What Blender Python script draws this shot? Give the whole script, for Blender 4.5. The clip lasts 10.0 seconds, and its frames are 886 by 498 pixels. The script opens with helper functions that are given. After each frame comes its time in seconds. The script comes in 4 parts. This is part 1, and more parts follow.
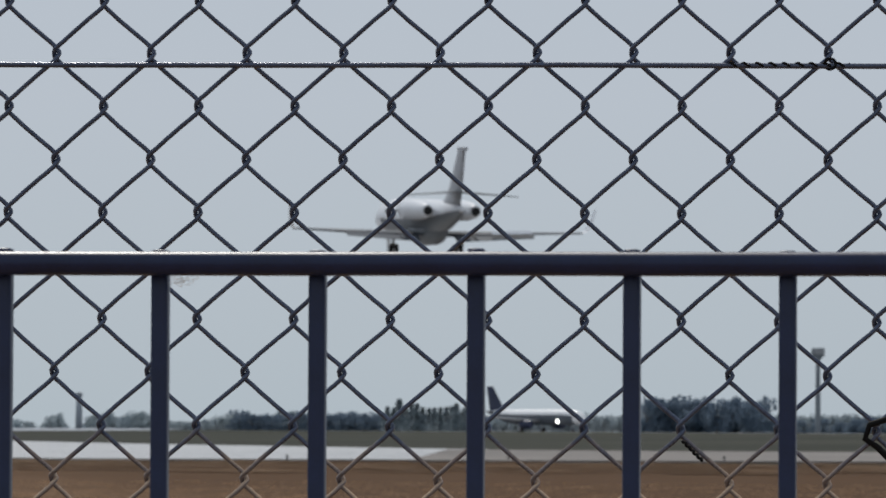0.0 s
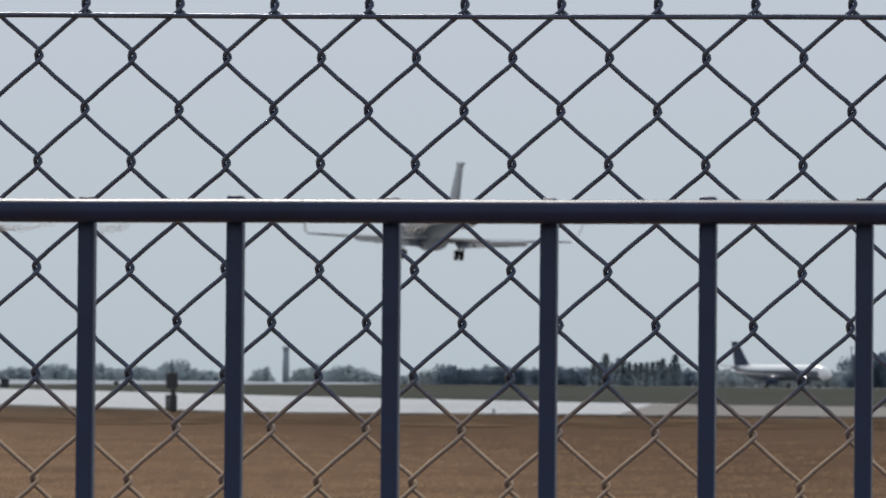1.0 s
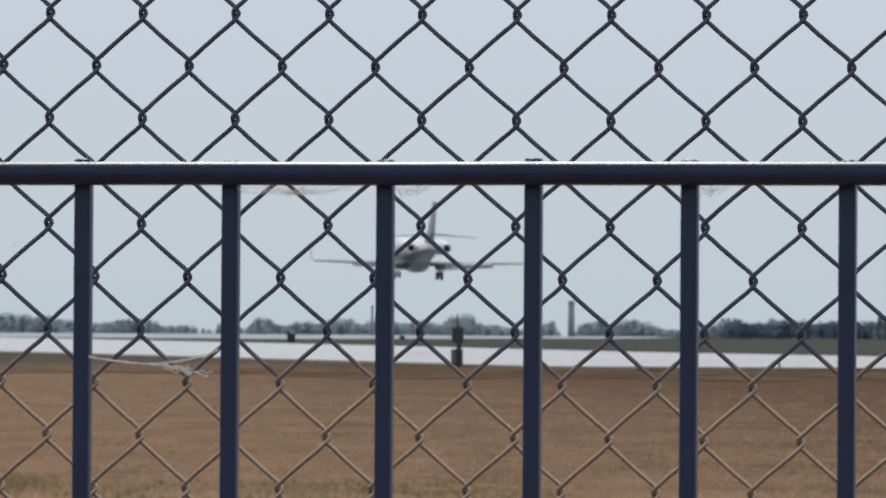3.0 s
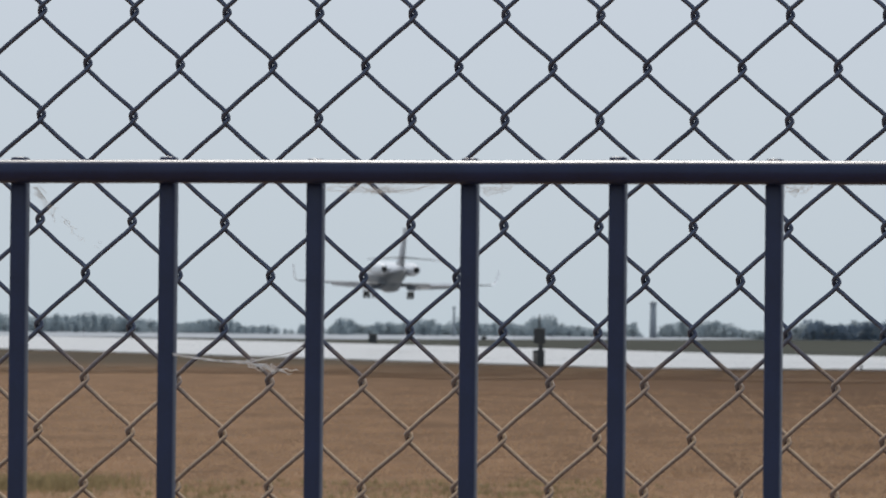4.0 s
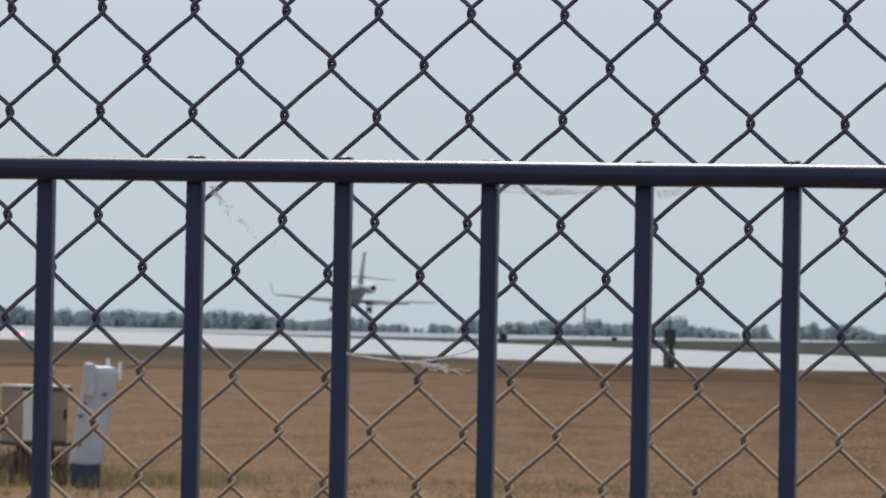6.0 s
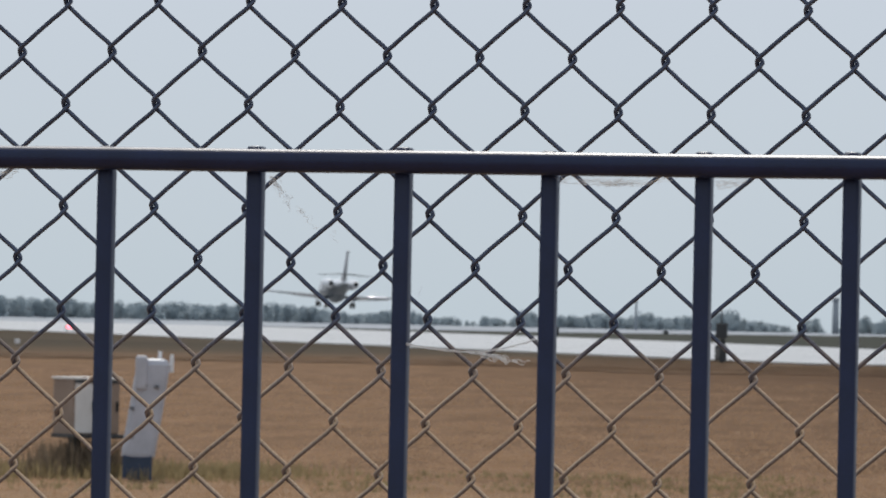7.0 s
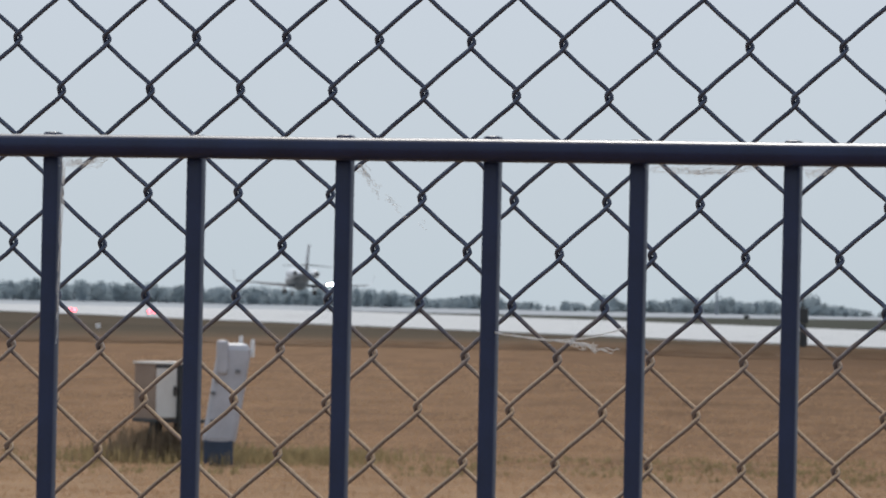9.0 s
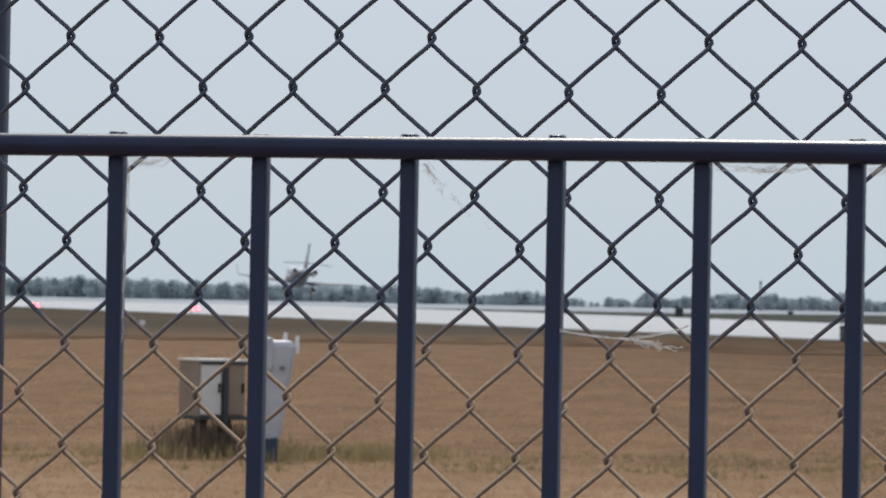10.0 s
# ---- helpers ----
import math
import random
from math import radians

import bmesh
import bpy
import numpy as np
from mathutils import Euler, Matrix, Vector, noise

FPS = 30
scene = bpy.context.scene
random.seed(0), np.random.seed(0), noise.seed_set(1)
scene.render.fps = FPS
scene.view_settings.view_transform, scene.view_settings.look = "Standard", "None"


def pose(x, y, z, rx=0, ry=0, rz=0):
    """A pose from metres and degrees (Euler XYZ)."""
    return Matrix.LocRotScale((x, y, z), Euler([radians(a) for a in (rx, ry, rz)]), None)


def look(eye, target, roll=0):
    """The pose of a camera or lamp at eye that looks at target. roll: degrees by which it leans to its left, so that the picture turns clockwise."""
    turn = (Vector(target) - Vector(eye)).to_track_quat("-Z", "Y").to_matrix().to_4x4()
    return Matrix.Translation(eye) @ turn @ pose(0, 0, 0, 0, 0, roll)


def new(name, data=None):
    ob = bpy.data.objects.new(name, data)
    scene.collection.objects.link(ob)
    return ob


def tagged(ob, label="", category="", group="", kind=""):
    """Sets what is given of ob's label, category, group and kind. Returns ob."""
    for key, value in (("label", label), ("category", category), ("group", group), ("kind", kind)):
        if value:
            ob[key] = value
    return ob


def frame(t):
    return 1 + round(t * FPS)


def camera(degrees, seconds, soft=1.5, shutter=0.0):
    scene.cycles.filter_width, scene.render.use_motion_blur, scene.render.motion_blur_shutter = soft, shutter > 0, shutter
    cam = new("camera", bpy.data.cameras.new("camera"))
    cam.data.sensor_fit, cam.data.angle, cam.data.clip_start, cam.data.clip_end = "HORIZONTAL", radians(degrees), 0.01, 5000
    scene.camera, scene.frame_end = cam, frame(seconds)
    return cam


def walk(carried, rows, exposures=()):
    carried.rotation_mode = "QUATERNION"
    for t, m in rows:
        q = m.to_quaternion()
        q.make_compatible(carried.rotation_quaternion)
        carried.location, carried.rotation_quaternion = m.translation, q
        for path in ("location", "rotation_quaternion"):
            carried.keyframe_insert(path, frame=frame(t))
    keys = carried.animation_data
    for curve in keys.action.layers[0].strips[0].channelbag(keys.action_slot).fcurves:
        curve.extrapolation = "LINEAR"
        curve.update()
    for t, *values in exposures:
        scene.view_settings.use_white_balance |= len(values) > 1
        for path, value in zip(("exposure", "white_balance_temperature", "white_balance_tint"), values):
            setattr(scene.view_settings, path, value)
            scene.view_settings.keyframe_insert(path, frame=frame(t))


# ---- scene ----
cam = camera(9.2, 10.0, soft=1.4)
# focused between the two fences, so that the airfield is slightly soft
cam.data.dof.use_dof = True
cam.data.dof.focus_distance, cam.data.dof.aperture_fstop = 2.9, 120.0
PATH = [
    (0, (0.441, 0.06, 1.601), (0.146, 2.037, 1.667), 0.3),
    (0.5, (0.438, 0.064, 1.602), (0.103, 2.035, 1.657), 0.5),
    (1, (0.433, 0.061, 1.599), (0.064, 2.026, 1.648), 0.5),
    (1.5, (0.433, 0.066, 1.598), (0.031, 2.025, 1.64), 0.4),
    (2, (0.435, 0.059, 1.599), (0.006, 2.012, 1.635), 0.5),
    (2.5, (0.43, 0.061, 1.6), (-0.021, 2.009, 1.632), 0.4),
    (3, (0.429, 0.06, 1.6015), (-0.041, 2.003, 1.6331), 0.4),
    (4.5, (0.427, 0.058, 1.6004), (-0.085, 1.991, 1.6311), 0.7),
    (5, (0.419, 0.054, 1.6003), (-0.106, 1.983, 1.6301), 0.9),
    (5.5, (0.417, 0.05, 1.6013), (-0.118, 1.976, 1.6321), 1.0),
    (7, (0.415, 0.046, 1.6001), (-0.148, 1.965, 1.6281), 1.2),
    (7.5, (0.413, 0.042, 1.6022), (-0.157, 1.959, 1.6281), 1.2),
    (8, (0.414, 0.041, 1.6014), (-0.163, 1.955, 1.6261), 1.2),
    (8.5, (0.412, 0.042, 1.6014), (-0.172, 1.955, 1.6241), 1.1),
    (9, (0.413, 0.043, 1.6013), (-0.178, 1.954, 1.6231), 1.2),
    (9.5, (0.411, 0.044, 1.6015), (-0.1866, 1.953, 1.6221), 1.1),
    (10, (0.408, 0.036, 1.6018), (-0.198, 1.942, 1.622), 1.1),
]
walk(cam, [(t, look(eye, target, roll)) for t, eye, target, roll in PATH], [(0, -0.24), (1, -0.12), (2.5, 0.0), (5, 0.02), (7.5, 0.03), (10, 0.07)])

# ---- light ----
SUN_ELEV, SUN_AZ = 50.0, -21.0   # degrees above the horizon, degrees from +y towards +x
world = bpy.data.worlds.new("sky")
scene.world = world
world.use_nodes = True
wn = world.node_tree
sky = wn.nodes.new("ShaderNodeTexSky")
sky.sky_type = "NISHITA"
sky.sun_disc = False
sky.sun_elevation, sky.sun_rotation = radians(SUN_ELEV), radians(SUN_AZ)
sky.altitude, sky.air_density, sky.dust_density, sky.ozone_density = 0, 1.0, 1.0, 2.0
# a bright, even veil of summer haze over the sky
veil = wn.nodes.new("ShaderNodeMixRGB")
veil.inputs[0].default_value = 0.95
way_up, height, band = wn.nodes.new("ShaderNodeTexCoord"), wn.nodes.new("ShaderNodeSeparateXYZ"), wn.nodes.new("ShaderNodeMapRange")
tone = wn.nodes.new("ShaderNodeMixRGB")
tone.inputs[1].default_value, tone.inputs[2].default_value = (4.95, 5.8, 6.5, 1), (5.5, 6.12, 6.95, 1)
band.inputs["From Max"].default_value = 0.06
wn.links.new(way_up.outputs["Generated"], height.inputs[0])
wn.links.new(height.outputs["Z"], band.inputs[0])
wn.links.new(band.outputs[0], tone.inputs[0])
wn.links.new(tone.outputs[0], veil.inputs[2])
wn.links.new(sky.outputs[0], veil.inputs[1])
wn.links.new(veil.outputs[0], wn.nodes["Background"].inputs[0])
wn.nodes["Background"].inputs[1].default_value = 0.1
sun = new("sun", bpy.data.lights.new("sun", "SUN"))
sun.data.energy, sun.data.angle, sun.data.color = 2.4, radians(5), (1.0, 0.95, 0.88)
_a, _e = radians(SUN_AZ), radians(SUN_ELEV)
sun.matrix_world = look((math.sin(_a) * math.cos(_e) * 50, math.cos(_a) * math.cos(_e) * 50, math.sin(_e) * 50), (0, 0, 0))
scene.view_settings.exposure = 0.0


# ---- materials ----
def mat(name, base, other=None, rough=0.6, metal=0.0, scale=20.0, fine=200.0, bump=0.1, stretch=(1, 1, 1), coords="Object", spread=0.06, glow=0.0, spec=0.5, leaf=0.0):
    """A surface whose colour wanders between two tones at two scales, with fine relief."""
    m = bpy.data.materials.new(name)
    m.use_nodes = True
    n, l = m.node_tree.nodes, m.node_tree.links
    b = n["Principled BSDF"]
    b.inputs["Metallic"].default_value = metal
    b.inputs["Specular IOR Level"].default_value = spec
    other = other or tuple(c * 0.8 for c in base)
    tc = n.new("ShaderNodeTexCoord")
    mp = n.new("ShaderNodeMapping")
    mp.inputs["Scale"].default_value = stretch
    l.new(tc.outputs[coords], mp.inputs[0])
    big, small = n.new("ShaderNodeTexNoise"), n.new("ShaderNodeTexNoise")
    big.inputs["Scale"].default_value, small.inputs["Scale"].default_value = scale, fine
    big.inputs["Detail"].default_value, small.inputs["Detail"].default_value = 5, 3
    for t in (big, small):
        l.new(mp.outputs[0], t.inputs["Vector"])
    mix = n.new("ShaderNodeMath")
    mix.operation = "MULTIPLY_ADD"
    mix.inputs[1].default_value = 0.65
    half = n.new("ShaderNodeMath")
    half.operation = "MULTIPLY"
    half.inputs[1].default_value = 0.35
    l.new(small.outputs[0], half.inputs[0])
    l.new(big.outputs[0], mix.inputs[0])
    l.new(half.outputs[0], mix.inputs[2])
    ramp = n.new("ShaderNodeValToRGB")
    ramp.color_ramp.elements[0].position, ramp.color_ramp.elements[1].position = 0.36, 0.64
    ramp.color_ramp.elements[0].color, ramp.color_ramp.elements[1].color = (*other, 1), (*base, 1)
    l.new(mix.outputs[0], ramp.inputs[0])
    l.new(ramp.outputs[0], b.inputs["Base Color"])
    r = n.new("ShaderNodeMapRange")
    r.inputs["To Min"].default_value, r.inputs["To Max"].default_value = max(0.02, rough - spread), min(1, rough + spread)
    l.new(small.outputs[0], r.inputs[0])
    l.new(r.outputs[0], b.inputs["Roughness"])
    if bump:
        bp = n.new("ShaderNodeBump")
        bp.inputs["Strength"].default_value = bump
        bp.inputs["Distance"].default_value = 0.2 / fine
        l.new(small.outputs[0], bp.inputs["Height"])
        l.new(bp.outputs[0], b.inputs["Normal"])
    if glow:
        b.inputs["Emission Color"].default_value = (*base, 1)
        b.inputs["Emission Strength"].default_value = glow
    if leaf:
        through_leaf, both = n.new("ShaderNodeBsdfTranslucent"), n.new("ShaderNodeMixShader")
        both.inputs[0].default_value = leaf
        l.new(ramp.outputs[0], through_leaf.inputs["Color"])
        l.new(b.outputs[0], both.inputs[1])
        l.new(through_leaf.outputs[0], both.inputs[2])
        l.new(both.outputs[0], n["Material Output"].inputs["Surface"])
    return m


# ---- mesh helpers ----
def thing(name, m=None, label="", category="", group="", kind=""):
    ob = new(name)
    ob.empty_display_size = 0.1
    if m is not None:
        ob.matrix_world = m
    return tagged(ob, label, category, group, kind)


def mesh_of(name, bm, material, smooth=True):
    me = bpy.data.meshes.new(name)
    bm.to_mesh(me)
    bm.free()
    me.materials.append(material)
    if smooth:
        for p in me.polygons:
            p.use_smooth = True
    return me


def part(name, bm, material, parent=None, label="", smooth=False):
    """Links a bmesh as one mesh object under a thing or a part."""
    ob = new(name, mesh_of(name, bm, material, smooth))
    ob.parent = parent
    if label:
        ob["label"] = label
    return ob


def box(bm, lo, hi, bevel=0.0):
    m = Matrix.Translation([(a + b) / 2 for a, b in zip(lo, hi)]) @ Matrix.Diagonal((*[b - a for a, b in zip(lo, hi)], 1))
    made = bmesh.ops.create_cube(bm, size=1, matrix=m)
    if bevel:
        edges = list({e for v in made["verts"] for e in v.link_edges})
        bmesh.ops.bevel(bm, geom=edges, offset=bevel, segments=2, affect="EDGES", profile=0.6)
    return bm


def tube(bm, points, radius, sides=8, caps=True):
    """A tube along points; radius may be one number or one for each point."""
    pts = [Vector(p) for p in points]
    radii = radius if isinstance(radius, (list, tuple)) else [radius] * len(pts)
    rings, side = [], None
    for i, p in enumerate(pts):
        d = (pts[min(i + 1, len(pts) - 1)] - pts[max(i - 1, 0)]).normalized()
        if side is None:
            side = d.orthogonal().normalized()
        side = (side - d * side.dot(d)).normalized()
        up = d.cross(side)
        rings.append([bm.verts.new(p + (side * math.cos(a) + up * math.sin(a)) * radii[i]) for a in (2 * math.pi * k / sides for k in range(sides))])
    for a, b in zip(rings, rings[1:]):
        for k in range(sides):
            bm.faces.new((a[k], a[(k + 1) % sides], b[(k + 1) % sides], b[k]))
    if caps:
        bm.faces.new(rings[0][::-1])
        bm.faces.new(rings[-1])
    return bm


def loft(bm, sections, caps=True):
    """Skins closed rings of equal length."""
    rings = [[bm.verts.new(p) for p in s] for s in sections]
    n = len(rings[0])
    for a, b in zip(rings, rings[1:]):
        for k in range(n):
            bm.faces.new((a[k], a[(k + 1) % n], b[(k + 1) % n], b[k]))
    if caps:
        bm.faces.new(rings[0][::-1])
        bm.faces.new(rings[-1])
    bmesh.ops.recalc_face_normals(bm, faces=bm.faces)
    return bm


wing_grey = mat("wing_grey", (0.125, 0.14, 0.16), (0.10, 0.112, 0.13), spec=0.25, rough=0.65, scale=0.8, fine=8, bump=0.02)
# shade on the jet's underside, put into the colour
belly_shade = mat("belly_shade", (0.19, 0.205, 0.22), (0.15, 0.165, 0.18), rough=0.5, scale=0.8, fine=8, bump=0.02)
jet_white = mat("jet_white", (0.80, 0.82, 0.85), (0.74, 0.76, 0.79), rough=0.25, scale=0.6, fine=9, bump=0.02)
white_paint = mat("white_paint", (0.86, 0.86, 0.86), (0.7, 0.7, 0.71), rough=0.32, scale=0.6, fine=9, bump=0.02)
liner_white = mat("liner_white", (0.88, 0.88, 0.88), (0.82, 0.82, 0.82), rough=0.27, scale=0.6, fine=9, bump=0.02, spec=1.0)
grey_paint = mat("grey_paint", (0.42, 0.43, 0.45), (0.34, 0.35, 0.37), rough=0.4, scale=0.8, fine=8, bump=0.02)
dark_metal = mat("dark_metal", (0.02, 0.02, 0.022), (0.01, 0.01, 0.012), rough=0.5, metal=0.3, scale=3, fine=20)
bare_metal = mat("bare_metal", (0.6, 0.6, 0.62), (0.45, 0.45, 0.47), rough=0.3, metal=1.0, scale=3, fine=20, bump=0.02)
polished = mat("polished", (0.75, 0.75, 0.76), (0.68, 0.68, 0.7), rough=0.02, metal=1.0, scale=1.0, fine=10, bump=0, spread=0.003)
rubber = mat("rubber", (0.025, 0.025, 0.026), (0.015, 0.015, 0.016), rough=0.85, scale=6, fine=60)
window_dark = mat("window_dark", (0.03, 0.035, 0.04), rough=0.1, scale=2, fine=10, bump=0)
navy_paint = mat("navy_paint", (0.02, 0.03, 0.075), (0.013, 0.02, 0.05), rough=0.4, scale=0.3, fine=4, bump=0.02)
rail_paint = mat("rail_paint", (0.010, 0.0190, 0.066), (0.007, 0.0130, 0.044), rough=0.36, scale=60, fine=900, bump=0.03, spread=0.08, spec=0.35)
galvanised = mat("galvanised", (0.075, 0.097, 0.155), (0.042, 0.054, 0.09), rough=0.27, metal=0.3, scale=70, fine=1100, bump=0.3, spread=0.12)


def weathered(m, tint, rule, lo, hi, strength, scale, lit_tops=False):
    """Lay a second, uneven tone over a material where a slope of the plan (x, y, z) passes from lo to hi; it can also
    paint upper sides as if lit.
    """
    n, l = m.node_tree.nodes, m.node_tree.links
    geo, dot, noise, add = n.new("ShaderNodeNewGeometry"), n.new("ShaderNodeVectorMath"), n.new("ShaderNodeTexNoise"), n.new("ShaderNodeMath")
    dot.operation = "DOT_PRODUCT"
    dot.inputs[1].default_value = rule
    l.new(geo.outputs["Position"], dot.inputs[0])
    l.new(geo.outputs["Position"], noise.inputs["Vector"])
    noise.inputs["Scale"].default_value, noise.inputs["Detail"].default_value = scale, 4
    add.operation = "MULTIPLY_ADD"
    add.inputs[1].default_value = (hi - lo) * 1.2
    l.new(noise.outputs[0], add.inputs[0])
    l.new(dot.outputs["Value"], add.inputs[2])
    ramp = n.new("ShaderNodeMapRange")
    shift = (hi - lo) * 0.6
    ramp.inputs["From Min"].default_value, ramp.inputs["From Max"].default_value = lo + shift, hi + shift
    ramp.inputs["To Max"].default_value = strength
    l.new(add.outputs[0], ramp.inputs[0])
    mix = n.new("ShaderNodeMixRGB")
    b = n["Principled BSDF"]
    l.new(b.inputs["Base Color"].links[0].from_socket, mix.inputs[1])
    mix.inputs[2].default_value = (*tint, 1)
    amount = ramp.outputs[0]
    if lit_tops:
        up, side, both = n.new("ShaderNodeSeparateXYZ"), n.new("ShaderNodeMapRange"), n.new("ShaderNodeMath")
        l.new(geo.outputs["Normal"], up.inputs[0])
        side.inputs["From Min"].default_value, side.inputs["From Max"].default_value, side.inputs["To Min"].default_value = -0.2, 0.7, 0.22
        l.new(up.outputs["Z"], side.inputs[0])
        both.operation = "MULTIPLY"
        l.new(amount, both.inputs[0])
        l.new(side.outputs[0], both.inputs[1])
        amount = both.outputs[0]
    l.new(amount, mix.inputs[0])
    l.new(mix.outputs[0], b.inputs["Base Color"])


weathered(galvanised, (0.64, 0.45, 0.275), (0, 0, -1), -1.60, -1.55, 0.95, 60.0, True)   # lit upper edges and tan brightness of the lower wires, painted in
wire_dark = mat("wire_dark", (0.006, 0.006, 0.007), (0.003, 0.003, 0.003), rough=0.7, spec=0.15, scale=80, fine=900)
web_silk = mat("web_silk", (0.88, 0.89, 0.9), (0.82, 0.83, 0.84), rough=0.5, scale=50, fine=300, bump=0, leaf=0.5)
dry_grass = mat("dry_grass", (0.222, 0.131, 0.073), (0.126, 0.072, 0.038), rough=0.95, scale=0.9, fine=5.0, bump=0.5, stretch=(1.0, 0.22, 1), spec=0.05)
weathered(dry_grass, (0.080, 0.042, 0.020), (1, 0.32, 0), 2.0, 22.0, 0.9, 0.12)   # darker brown grass towards the runway's end
weathered(dry_grass, (0.34, 0.225, 0.135), (0, -1, 0), -58.0, -40.0, 0.7, 0.3)   # paler stubble close to the fence
olive_grass = mat("olive_grass", (0.080, 0.060, 0.039), (0.051, 0.039, 0.026), rough=0.95, scale=0.02, fine=0.6, bump=0.5, stretch=(0.5, 1, 1), spec=0.05)
weathered(olive_grass, (0.165, 0.098, 0.055), (0.8, -0.6, 0), -262.0, -192.0, 0.75, 0.05)   # it thins out into the dry grass
far_grass = mat("far_grass", (0.060, 0.061, 0.048), (0.036, 0.038, 0.031), rough=0.95, scale=0.01, fine=0.3, bump=0.5, spec=0.05)
# sky brightness of the far mirage, put into a flat colour
mirage_grey = mat("mirage_grey", (0.31, 0.335, 0.365), (0.26, 0.28, 0.31), rough=0.5, scale=0.02, fine=0.4, bump=0.1, spec=0.05)
grey_paving = mat("grey_paving", (0.20, 0.18, 0.165), (0.13, 0.115, 0.105), rough=0.7, scale=0.05, fine=0.6, bump=0.1, spec=0.15)
pad_grey = mat("pad_grey", (0.34, 0.33, 0.32), (0.26, 0.25, 0.245), rough=0.5, scale=0.05, fine=0.6, bump=0.1)
concrete = mat("concrete", (0.38, 0.37, 0.362), (0.28, 0.275, 0.27), rough=0.3, scale=0.02, fine=0.4, bump=0.1, spread=0.1)
# distance haze is put into both leaf colours, paler and bluer than real leaves
hazy_foliage = mat("hazy_foliage", (0.355, 0.415, 0.45), (0.315, 0.375, 0.41), leaf=0.6, rough=0.85, scale=0.25, fine=2.5, bump=0.4, spec=0.05)
hazy_near_foliage = mat("hazy_near_foliage", (0.17, 0.225, 0.29), (0.14, 0.19, 0.25), leaf=0.6, rough=0.85, scale=0.25, fine=2.5, bump=0.4, spec=0.05)
bark = mat("bark", (0.12, 0.10, 0.08), rough=0.9, scale=2, fine=12, bump=0.5)
# far tower and masts, lightened in the colour for haze
hazy_mast_paint = mat("hazy_mast_paint", (0.27, 0.30, 0.33), (0.21, 0.235, 0.26), rough=0.6, scale=0.4, fine=4)
post_paint = mat("post_paint", (0.045, 0.05, 0.055), (0.03, 0.033, 0.036), rough=0.6, scale=3, fine=30)
post_grey = mat("post_grey", (0.30, 0.29, 0.27), (0.22, 0.21, 0.2), rough=0.7, scale=3, fine=30)
cabinet_tan = mat("cabinet_tan", (0.29, 0.215, 0.165), (0.22, 0.16, 0.12), rough=0.55, scale=4, fine=60)
cabinet_white = mat("cabinet_white", (0.72, 0.70, 0.67), (0.6, 0.58, 0.55), rough=0.5, scale=4, fine=60)
pillar_white = mat("pillar_white", (0.48, 0.49, 0.54), (0.37, 0.38, 0.42), rough=0.45, scale=5, fine=60)
vent_grey = mat("vent_grey", (0.16, 0.17, 0.19), (0.1, 0.105, 0.12), rough=0.6, scale=6, fine=60)
blue_base = mat("blue_base", (0.035, 0.055, 0.10), (0.02, 0.035, 0.065), rough=0.6, scale=5, fine=50)
weed_green = mat("weed_green", (0.34, 0.27, 0.15), (0.22, 0.175, 0.095), rough=0.9, scale=3, fine=20, spec=0.05, leaf=0.5)
stubble_dry = mat("stubble_dry", (0.51, 0.35, 0.228), (0.40, 0.267, 0.168), rough=0.9, scale=1.2, fine=9, spec=0.05, leaf=0.55)
weathered(stubble_dry, (0.19, 0.11, 0.058), (1, 0.32, 0), 2.0, 24.0, 0.85, 0.12)
weed_dark = mat("weed_dark", (0.20, 0.155, 0.11), (0.13, 0.10, 0.07), rough=0.9, scale=3, fine=20, spec=0.05, leaf=0.5)
red_light = mat("red_light", (1.0, 0.12, 0.16), rough=0.3, bump=0, glow=6.0)
lamp_white = mat("lamp_white", (1.0, 0.98, 0.92), rough=0.3, bump=0, glow=8.0)

# ---- the airfield: u runs along the runway, n across it, away from the fence ----
HEAD = radians(26.9)
U, N = Vector((-math.sin(HEAD), math.cos(HEAD), 0)), Vector((math.cos(HEAD), math.sin(HEAD), 0))


def field(u, n, z=0.0):
    return U * u + N * n + Vector((0, 0, z))


def sheet(name, corners, material, label, thick=0.0, cuts=1):
    bm = bmesh.new()
    a, b, c, d = [Vector(p) for p in corners]
    grid = [[bm.verts.new((a.lerp(b, i / cuts)).lerp(d.lerp(c, i / cuts), j / cuts)) for j in range(cuts + 1)] for i in range(cuts + 1)]
    for i in range(cuts):
        for j in range(cuts):
            bm.faces.new((grid[i][j], grid[i + 1][j], grid[i + 1][j + 1], grid[i][j + 1]))
    if thick:
        made = bmesh.ops.extrude_face_region(bm, geom=bm.faces[:])
        bmesh.ops.translate(bm, verts=[g for g in made["geom"] if isinstance(g, bmesh.types.BMVert)], vec=(0, 0, -thick))
    bmesh.ops.recalc_face_normals(bm, faces=bm.faces)
    ob = part(name, bm, material)
    return tagged(ob, label, name.replace("_", " "), kind="structure")


ground = sheet("ground", [(-4900, -1500, 0), (4900, -1500, 0), (4900, 4900, 0), (-4900, 4900, 0)], dry_grass, "flat brown field of dry mown grass", cuts=4)
ground.rotation_euler = (0, 0, radians(14))


